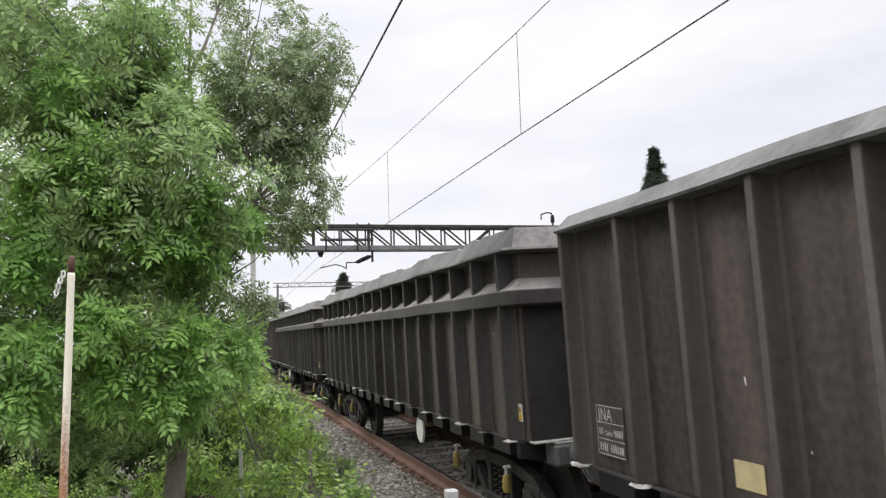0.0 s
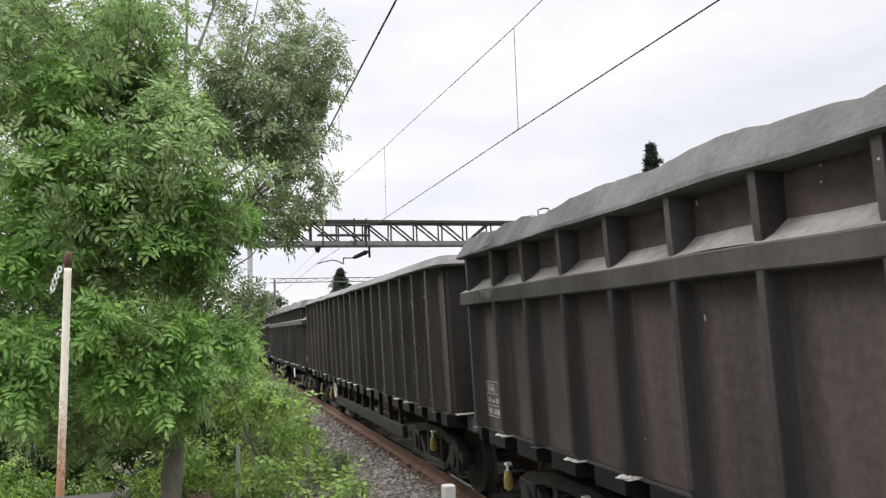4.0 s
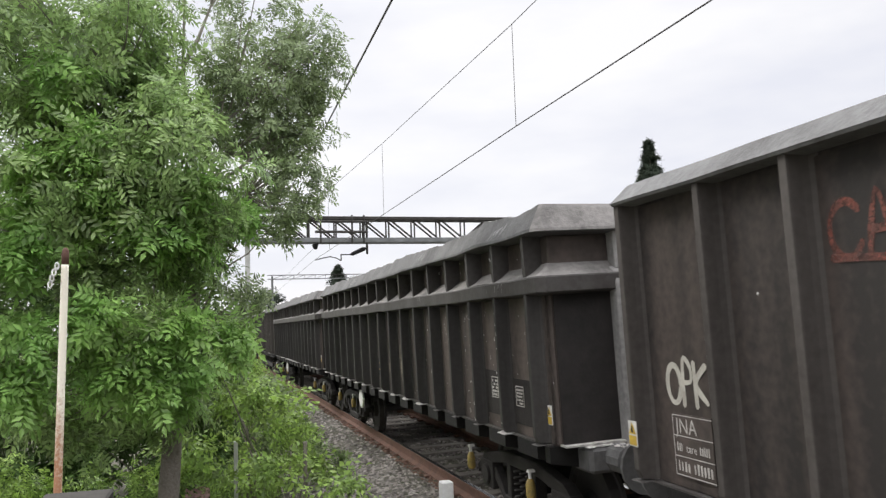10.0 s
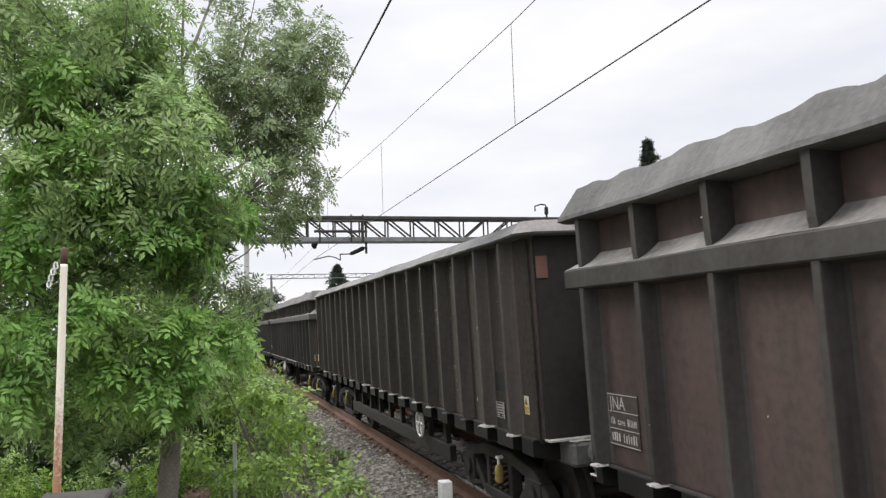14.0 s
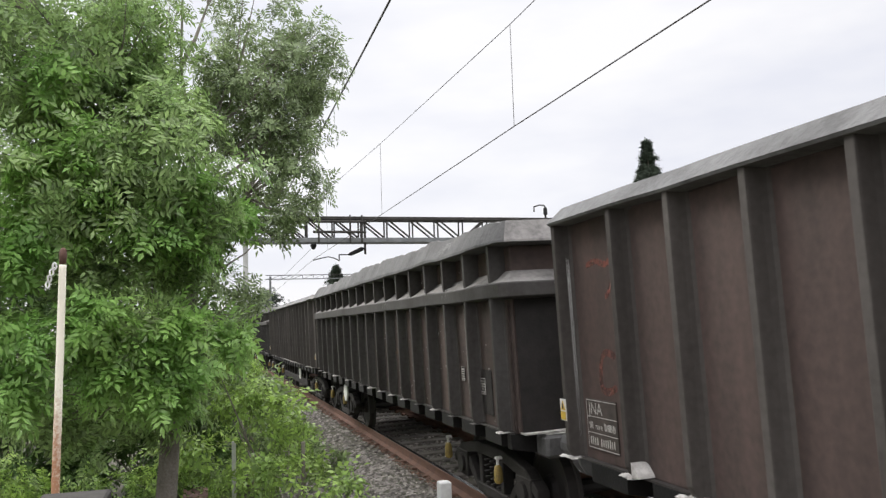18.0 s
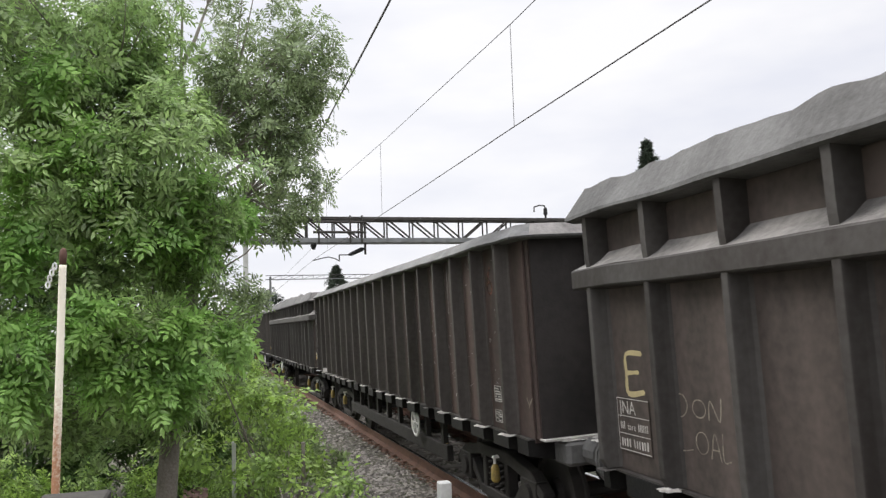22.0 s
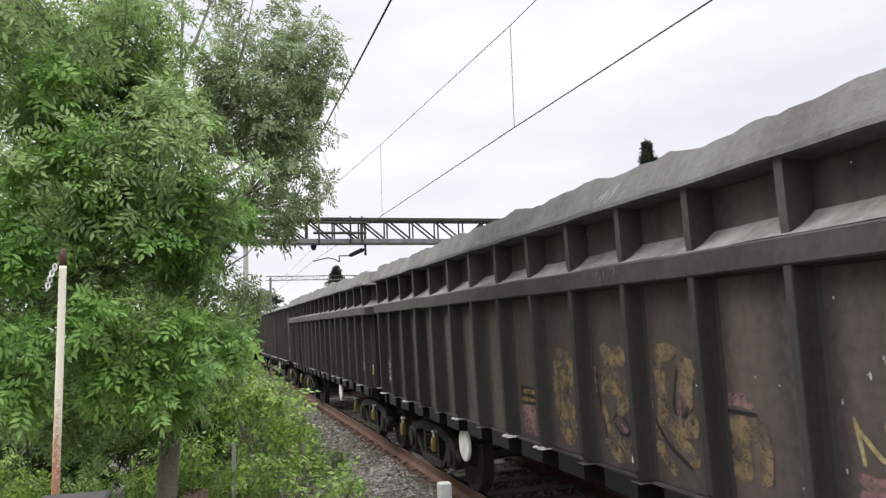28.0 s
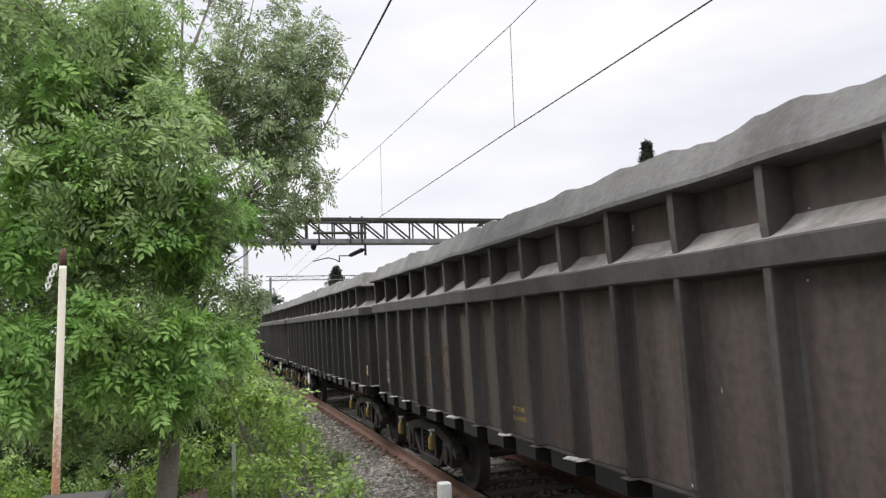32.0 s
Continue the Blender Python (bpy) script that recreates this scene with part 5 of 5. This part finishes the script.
scrawl("spray_edge", w, [[(-6.16, 1.58), (-6.17, 1.68), (-6.30, 1.765), (-6.43, 1.76)], [(-6.14, 1.46), (-6.20, 1.26), (-6.36, 1.13), (-6.48, 1.20), (-6.52, 1.40), (-6.50, 1.58)], [(-6.84, 1.72), (-6.88, 1.45), (-6.97, 1.18)], [(-7.02, 1.74), (-7.12, 1.62), (-7.26, 1.44)]], 0.014, CHALK, "pale edge of the figures")
scrawl("spray_outline", w, [[(-6.22, 1.48), (-6.33, 1.54), (-6.46, 1.50)], [(-6.26, 1.38), (-6.36, 1.46), (-6.45, 1.42)], [(-6.30, 1.62), (-6.38, 1.66)]], 0.012, BLACK, "dark outline strokes")
scrawl("spray_letter", w, [[(-6.88, 1.71), (-6.90, 1.58), (-6.94, 1.39), (-7.01, 1.20)], [(-7.06, 1.70), (-7.05, 1.59), (-7.14, 1.50), (-7.20, 1.40), (-7.20, 1.22)], [(-6.95, 1.47), (-7.08, 1.41), (-7.13, 1.28), (-7.16, 1.14)], [(-6.93, 1.32), (-7.02, 1.34)], [(-7.10, 1.52), (-7.20, 1.48), (-7.24, 1.36)]], 0.120, FADED, "faded beige spray figure")
scrawl("spray_outline", w, [[(-7.00, 1.62), (-7.02, 1.46), (-7.08, 1.30), (-7.10, 1.14)], [(-6.99, 1.40), (-7.10, 1.46)]], 0.012, BLACK, "dark outline strokes")
plate("text_patch", w, -5.66, 1.385, 0.42, 0.26, BLACK, "black patch behind yellow words")
lettering("NOT TO BE", 0.060, YELLOW, w, -5.52, 1.41, -1.2935, "yellow stencilled words")
lettering("LOOSE SHUNTED", 0.048, YELLOW, w, -5.48, 1.335, -1.2935, "yellow stencilled words")
table_sign(w, -10.71, 1.42, 0.17, 0.19, 0.40)
table_sign(w, -11.31, 1.38, 0.18, 0.17, 0.38)
warning_plate(w, -11.89, 1.28)
w = named[4]
strokes("spray_letter", w, [arc(0.18, 0.45, 0.17, 0.42, 0, 350), [(0.42, 0), (0.45, 1), (0.62, 0.85), (0.62, 0.55), (0.45, 0.5)], [(0.72, 0.95), (0.74, 0.0)], [(1.0, 0.9), (0.75, 0.5), (1.0, 0.1)]], -0.41, -0.79, 1.52, 1.77, 0.036, TAG, "white spray-painted tag")
data_panel(w, -0.44, 1.12, 0.37, 0.35)
warning_plate(w, -0.12, 1.33, -1.403)
strokes("spray_letter", w, [arc(0.2, 0.45, 0.16, 0.36, 40, 330), [(0.4, 0.1), (0.5, 0.9), (0.62, 0.15)], [(0.42, 0.4), (0.62, 0.42)], [(0.75, 0.9), (0.72, 0.1), (0.95, 0.12)], [(0.05, 0.1), (0.9, 0.02)]], -1.74, -2.30, 2.20, 2.52, 0.035, RED, "faded red spray letters")
table_sign(w, -11.61, 1.22, 0.20, 0.14)
plate("paint_patch", w, -11.66, 1.47, 0.30, 0.17, BLACK, "black paint patch")
warning_plate(w, -12.23, 1.315)
paint_run(w, rib_at(5, 4), 2.63, 4)
for i, k in enumerate((3.5, 5.4, 6.5, 7.6, 9.4, 10.5)):
    paint_run(w, rib_at(k, 4), 2.68, 60 + i, -1.289, 0.16, (2.2, 2.5), "thin pale runs below the coaming")
bm = bmesh.new()
box(bm, (-1.25, -LONG + 0.084, 2.35), (-1.15, -LONG + 0.092, 2.53))
part("rusty_plate", bm, RUST, w, "small orange-brown plate on the end")
w = named[5]
data_panel(w, -0.38, 1.19)
strokes("spray_mark", w, [[(0.1, 0.9), (0.2, 0.1), (0.4, 0.8), (0.5, 0.05), (0.7, 0.95), (0.9, 0.1)], [(0, 0.6), (1, 0.75)]], -7.35, -7.74, 1.46, 1.72, 0.016, OCHRE, "orange scribble")
table_sign(w, -10.60, 1.50, 0.10, 0.14)
table_sign(w, -11.19, 1.41, 0.15, 0.15, 0.42)
paint_run(w, rib_at(15), 2.18, 5)
paint_run(w, rib_at(4), 2.18, 15)
w = named[6]
data_panel(w, -0.30, 1.13, 0.42, 0.34)
warning_plate(w, -0.10, 1.385, -1.403)
scrawl("spray_letter", w, [[(-0.68, 1.77), (-0.58, 1.79), (-0.51, 1.75), (-0.48, 1.64), (-0.49, 1.55), (-0.57, 1.53), (-0.67, 1.56)]], 0.05, RED, "faded orange-red letter")
scrawl("spray_letter", w, [[(-0.40, 2.38), (-0.52, 2.40), (-0.66, 2.37), (-0.76, 2.42)], [(-0.74, 2.38), (-0.72, 2.24), (-0.64, 2.16)]], 0.055, RED, "faded orange-red scrawl")
bm = bmesh.new()
prism(bm, [(-0.98, 1.066), (-1.07, 1.066), (-1.055, 1.09), (-1.02, 1.12), (-0.98, 1.15)], 0, -1.395, -1.289)
part("dried_lump", bm, SPILT_DUST, w, "white lump dried onto the foot of a rib")
paint_run(w, -0.35, 2.5, 6)
lettering("NOT TO BE", 0.05, YELLOW, w, -6.36, 1.195, -1.2895, "yellow stencilled words")
lettering("LOOSE SHUNTED", 0.042, YELLOW, w, -6.33, 1.14, -1.2895, "yellow stencilled words")
table_sign(w, -11.68, 1.37, 0.17, 0.14)
table_sign(w, -11.67, 1.17, 0.17, 0.11)
strokes("painted_figure", w, [[(0.22, 1.0), (0.02, 0.4)] + arc(0.16, 0.25, 0.14, 0.22, 170, 520, 12), [(0.5, 0.3), (0.5, 0.75)], [(0.98, 1.0), (0.76, 0.98), (0.74, 0.6)] + arc(0.84, 0.32, 0.15, 0.28, 110, -120, 10)], -11.55, -11.97, 2.27, 2.52, 0.034, ORANGE, "faded orange painted figures")
strokes("spray_mark", w, [[(0, 0.8), (0.4, 0.3), (1, 0.9)], [(0.3, 0), (0.6, 0.6)]], -12.33, -12.45, 1.3, 1.4, 0.012, CHALK, "beige scribble")
paint_run(w, rib_at(12, 6), 2.63, 16)
for i, k in enumerate((4.5, 8.4, 10.5, 11.6, 14.4)):
    paint_run(w, rib_at(k, 6), 2.68, 80 + i, -1.289, 0.16, (2.1, 2.5), "thin pale runs below the coaming")
w = named[7]
strokes("painted_letter", w, [[(1.0, 0.98), (0.05, 0.95), (0.0, 0.5), (0.05, 0.02), (1.0, 0.08)], [(0.0, 0.5), (0.75, 0.54)]], -0.54, -0.73, 1.54, 1.80, 0.034, LABEL, "yellowish painted letter")
data_panel(w, -0.40, 1.18)
strokes("chalk_mark", w, [[(0, 0.95), (0.02, 0.6), (0.16, 0.62), (0.24, 0.78), (0.16, 0.93), (0, 0.95)], arc(0.5, 0.75, 0.14, 0.14, 0, 360), [(0.7, 0.6), (0.75, 0.9), (0.92, 0.6), (0.98, 0.95)],
                                 [(0.02, 0.42), (0.0, 0.05), (0.3, 0.08)], arc(0.52, 0.22, 0.13, 0.17, 0, 360), [(0.68, 0.0), (0.78, 0.4), (0.88, 0.0)], [(0.71, 0.15), (0.85, 0.15)], [(0.95, 0.42), (0.94, 0.02), (1.08, 0.03)]], -1.08, -1.50, 1.26, 1.6, 0.008, CHALK, "faint chalk scribble")
lettering("NOT TO BE", 0.050, YELLOW, w, -5.40, 1.438, -1.2895, "yellow stencilled words")
lettering("LOOSE SHUNTED", 0.042, YELLOW, w, -5.37, 1.38, -1.2895, "yellow stencilled words")
table_sign(w, -10.59, 1.385, 0.16, 0.15, 0.26)
table_sign(w, -11.29, 1.385, 0.17, 0.17, 0.26)
bm = bmesh.new()
prism(bm, [(-11.12, 1.585), (-11.13, 1.535), (-11.36, 1.495), (-11.35, 1.53)], 0, -1.2885, -1.286)
part("paper_scrap", bm, LABEL, w, "torn scrap of pale paper")
plate("paint_patch", w, -11.33, 1.98, 0.40, 0.25, PINK, "faded red and beige painted patch")
bm = bmesh.new()
prism(bm, [(-11.34, 2.095), (-11.43, 2.095), (-11.33, 1.865), (-11.21, 1.865)], 0, -1.2945, -1.293)
part("red_stripe", bm, RED, w, "red stripe across the patch")
warning_plate(w, -11.93, 1.345)
w = named[8]
data_panel(w, -0.38, 1.22, 0.42, 0.32)
scrawl("spray_letter", w, [[(-6.16, 1.70), (-6.30, 1.76), (-6.42, 1.70), (-6.38, 1.56), (-6.22, 1.52)], [(-6.16, 1.64), (-6.16, 1.44), (-6.22, 1.22), (-6.36, 1.16)], [(-6.26, 1.44), (-6.38, 1.38), (-6.44, 1.24)], [(-6.30, 1.62), (-6.28, 1.32)]], 0.125, OCHRE, "faded ochre spray letter")
scrawl("spray_letter", w, [[(-6.94, 1.82), (-7.06, 1.76), (-7.18, 1.78)], [(-6.90, 1.66), (-7.02, 1.70), (-7.16, 1.62)], [(-6.92, 1.56), (-7.06, 1.58), (-7.18, 1.50), (-7.10, 1.44)], [(-6.90, 1.42), (-6.98, 1.28), (-7.14, 1.22), (-7.20, 1.16)], [(-6.92, 1.20), (-7.06, 1.14)]], 0.125, OCHRE, "faded ochre spray letter")
scrawl("spray_letter", w, [[(-7.60, 1.80), (-7.72, 1.82), (-7.84, 1.76), (-7.82, 1.56)], [(-7.60, 1.72), (-7.62, 1.52), (-7.58, 1.36)], [(-7.92, 1.74), (-7.88, 1.54)], [(-7.68, 1.42), (-7.80, 1.40), (-7.92, 1.42)], [(-7.56, 1.26), (-7.68, 1.16)], [(-7.74, 1.30), (-7.90, 1.24)]], 0.125, OCHRE, "faded ochre spray letter")
scrawl("spray_letter", w, [[(-8.20, 1.48), (-8.22, 1.36), (-8.20, 1.24)], [(-8.32, 1.50), (-8.34, 1.38), (-8.30, 1.24)], [(-8.44, 1.48), (-8.48, 1.36), (-8.46, 1.24)]], 0.125, OCHRE, "faded ochre spray letter")
scrawl("spray_fill", w, [[(-6.54, 1.70), (-6.57, 1.58), (-6.53, 1.42)], [(-6.80, 1.68), (-6.80, 1.52)], [(-7.30, 1.58), (-7.27, 1.42)], [(-7.50, 1.64), (-7.49, 1.45)], [(-7.80, 1.58), (-7.79, 1.48)], [(-7.08, 1.36), (-7.17, 1.30)]], 0.05, PINK, "faded pink strokes")
scrawl("spray_fill", w, [[(-8.20, 1.57), (-8.30, 1.59), (-8.41, 1.57)], [(-8.25, 1.61), (-8.36, 1.61)]], 0.045, PINK, "pink sprayed dome")
scrawl("spray_outline", w, [[(-6.83, 1.66), (-6.83, 1.51), (-6.88, 1.35), (-6.90, 1.15)], [(-7.00, 1.36), (-7.10, 1.41), (-7.22, 1.32), (-7.12, 1.28), (-7.02, 1.34)], [(-7.79, 1.72), (-7.73, 1.52), (-7.80, 1.45), (-7.86, 1.50)], [(-7.53, 1.42), (-7.65, 1.29), (-7.86, 1.19)], [(-8.18, 1.535), (-8.44, 1.535)], [(-7.00, 1.62), (-7.14, 1.58)]], 0.024, BLACK, "dark outline strokes")
plate("paint_patch", w, -5.72, 1.22, 0.40, 0.24, PINK, "faded pink patch")
plate("text_patch", w, -5.68, 1.42, 0.34, 0.14, SOOT_AND_SHADE, "sooty patch behind yellow words")
lettering("NOT TO BE", 0.05, YELLOW, w, -5.56, 1.43, -1.2935, "yellow stencilled words")
lettering("LOOSE SHUNTED", 0.042, YELLOW, w, -5.53, 1.37, -1.2935, "yellow stencilled words")
strokes("spray_mark", w, [[(0.0, 1), (0.4, 0.1), (0.5, 0.9), (0.9, 0.2)], [(0.1, 0.5), (0.6, 0.7)]], -4.72, -5.08, 1.36, 1.58, 0.014, OCHRE, "orange scribble")
scrawl("spray_letter", w, [[(-9.05, 1.58), (-9.08, 1.40)], [(-9.05, 1.55), (-9.20, 1.42), (-9.22, 1.58), (-9.28, 1.46), (-9.37, 1.57), (-9.31, 1.41), (-9.46, 1.54)], [(-9.43, 1.38), (-9.38, 1.30), (-9.38, 1.23)]], 0.026, CREAM, "yellowish spray letters")
scrawl("spray_fill", w, [[(-9.06, 1.34), (-9.14, 1.32), (-9.26, 1.34)], [(-9.06, 1.27), (-9.26, 1.26)], [(-9.06, 1.20), (-9.24, 1.19)]], 0.07, PINK, "faded pink paint")
scrawl("spray_letter", w, [[(-9.75, 1.55), (-9.79, 1.46), (-9.84, 1.34), (-9.90, 1.44), (-9.83, 1.54), (-9.76, 1.56)], [(-9.83, 1.50), (-9.90, 1.40), (-9.94, 1.33)], [(-10.02, 1.60), (-10.03, 1.49), (-10.05, 1.40), (-10.11, 1.54), (-10.17, 1.66)], [(-10.11, 1.53), (-10.14, 1.40), (-10.16, 1.30)]], 0.030, CREAM, "yellowish spray letters")
scrawl("spray_fill", w, [[(-10.46, 1.52), (-10.60, 1.53), (-10.84, 1.50)], [(-10.46, 1.44), (-10.84, 1.42)], [(-10.48, 1.37), (-10.80, 1.35)]], 0.10, SOOT_AND_SHADE, "dark painted-over patch")
plate("paper_label", w, -11.41, 1.80, 0.14, 0.13, LABEL, "pale yellow square label")
table_sign(w, -11.43, 1.33, 0.16, 0.15, 0.28)
warning_plate(w, -11.93, 1.31)
paint_run(w, rib_at(15), 2.18, 8)
w = named[9]
data_panel(w, -0.40, 1.19)
scrawl("spray_letter", w, [[(-1.08, 1.51), (-1.20, 1.54), (-1.31, 1.52), (-1.22, 1.42), (-1.10, 1.29)], [(-1.22, 1.42), (-1.39, 1.31)]], 0.044, ORANGE, "faint orange-red spray letter")
scrawl("spray_letter", w, [[(-1.87, 1.50), (-1.82, 1.40), (-1.94, 1.30), (-2.10, 1.31), (-2.14, 1.44)]], 0.044, ORANGE, "faint orange-red spray letter")
scrawl("spray_letter", w, [[(-2.50, 1.63), (-2.60, 1.63), (-2.81, 1.70), (-2.80, 1.56)], [(-2.51, 1.62), (-2.58, 1.54)], [(-2.64, 1.65), (-2.61, 1.33)]], 0.044, ORANGE, "faint orange-red spray letter")
scrawl("spray_letter", w, [[(-3.41, 1.76), (-3.27, 1.66), (-3.21, 1.50), (-3.29, 1.35), (-3.42, 1.30), (-3.56, 1.44), (-3.59, 1.58), (-3.53, 1.71), (-3.40, 1.76)], [(-3.34, 1.64), (-3.40, 1.49), (-3.49, 1.43)]], 0.044, ORANGE, "orange-red spray ring")
lettering("NOT TO BE", 0.058, YELLOW, w, -5.36, 1.26, -1.2895, "yellow stencilled words")
lettering("LOOSE SHUNTED", 0.05, YELLOW, w, -5.30, 1.185, -1.2895, "yellow stencilled words")

big_tree()
bushes()
far_tree(23.95, 40.0, 12.1, 4.0, 31, True, "dark slender cypress beyond the railway")
far_tree(11.6, 80.0, 8.2, 4.2, 32, True, "dark cypress far beyond the train")
far_tree(6.0, 110.0, 7.0, 4.0, 33, False, "dark broad tree far along the track")
gantry(30.0, 1.2, 17.5, 5.26, 6.10, 0.27, 0.09, (1.0, 17.5), 8.4, 1.0)
gantry(70.0, 4.4, 22.0, 6.32, 6.66, 0.15, 0.03, (4.4, 22.0), 0.0, 0.9)
fittings(30.0)
wires()

post = thing("marker_post", "short white concrete post standing in the ballast", "post")
part("shaft", bevelled((1.62, 5.95, FOOT - 0.05), (1.715, 6.045, 0.765), 0.008), CONCRETE, post)
pole = thing("old_pole", "slim pole with flaking white paint and rust", "pole")
bm = bmesh.new()
tube(bm, [(-0.905, 5.0, FOOT), (-0.905, 5.0, FOOT + 0.01), (-0.885, 5.0, 1.1), (-0.872, 5.0, 1.80), (-0.863, 5.0, 2.36), (-0.862, 5.0, 2.38)], [0.023, 0.023, 0.0225, 0.0215, 0.0205, 0.0205], 14)
part("shaft", bm, POLE, pole, "cream paint flaking off rust", True)
bm = bmesh.new()
tube(bm, [(-0.862, 5.0, 2.385), (-0.862, 5.0, 2.44), (-0.861, 5.0, 2.465), (-0.86, 5.0, 2.48)], [0.019, 0.021, 0.018, 0.008], 12)
part("rusty_cap", bm, RUST, pole, "rusty cap", True)
for i, (x, z) in enumerate(((-0.90, 2.37), (-0.915, 2.335), (-0.925, 2.30), (-0.935, 2.265))):
    bm = bmesh.new()
    ring = [(x + 0.010 * math.cos(a * math.tau / 8), 4.97 + (0.008 * math.sin(a * math.tau / 8) if i % 2 else 0), z + 0.02 * math.sin(a * math.tau / 8)) for a in range(9)]
    tube(bm, ring, 0.0055, 5)
    part("chain_link", bm, WHITE, pole, "pale chain link")
wall = thing("low_wall", "low dark grey wall in front of the pole", "wall")
part("coping", bevelled((-0.84, 4.1, 1.14), (-0.52, 4.4, 1.195), 0.01), DARK_STEEL, wall)
part("block", bevelled((-0.82, 4.13, FOOT), (-0.54, 4.37, 1.139), 0.01), DARK_STEEL, wall)
for x, y, top, half, mat, label in ((0.16, 9.0, 0.78, 0.022, CONCRETE, "slim pale fence post among bushes"), (0.32, 9.0, 0.42, 0.05, BARK, "dark rotten fence post among bushes"), (0.86, 8.6, 0.78, 0.02, BARK, "thin dark fence post among bushes")):
    fence_post = thing("fence_post", label, "post", "old fence posts")
    part("shaft", bevelled((x - half, y - half, FOOT), (x + half, y + half, top), 0.006), mat, fence_post)
litter = thing("litter", "crumpled pink and white litter in the plants", "litter")
bm = bmesh.new()
rows = [[bm.verts.new((-0.36 + 0.05 * i, 8.9 + 0.05 * j, 0.20 + 0.05 * noise.noise(Vector((i * 0.8, j * 0.9, 2))) + 0.025 * j)) for i in range(6)] for j in range(5)]
for a, b in zip(rows, rows[1:]):
    for k in range(5):
        bm.faces.new((a[k], a[k + 1], b[k + 1], b[k]))
part("sheet", bm, PINK, litter)


def motions():
    for number, wagon, sets in stock:
        length = SHORT if "ledged" in wagon.name else LONG
        rows = []
        for t, s in enumerate(RUN):
            fore, aft = on_track(FRONTS[number] + s - 1.5), on_track(FRONTS[number] + s - length + 1.5)
            ahead = (fore - aft).normalized()
            nose = fore + 1.5 * ahead
            rows.append((t, pose(nose.x, nose.y, 0, 0, -math.degrees(CANT), -math.degrees(math.atan2(ahead.x, ahead.y)))))
        walk(wagon, rows)
        for k, w in enumerate(sets):
            seat = Matrix.Translation(w.location)
            rows = [(i * 4 / 30, seat @ Matrix.Rotation(-float(np.interp(i * 4 / 30, range(33), RUN)) / 0.42, 4, "X")) for i in range(241)]
            walk(w, rows)
    # the tree stirs in a light wind
    for limb, pivot, sway, phase in BOUGHS:
        rows = []
        for i in range(65):
            t = i * 0.5
            a = sway * (0.6 * math.sin(1.35 * t + phase) + 0.4 * math.sin(2.9 * t + 2.1 * phase))
            rows.append((t, Matrix.Translation(pivot) @ pose(0, 0, 0, 0.5 * a * math.cos(phase + t), a, 0.3 * a) @ Matrix.Translation(-pivot)))
        walk(limb, rows)


motions()
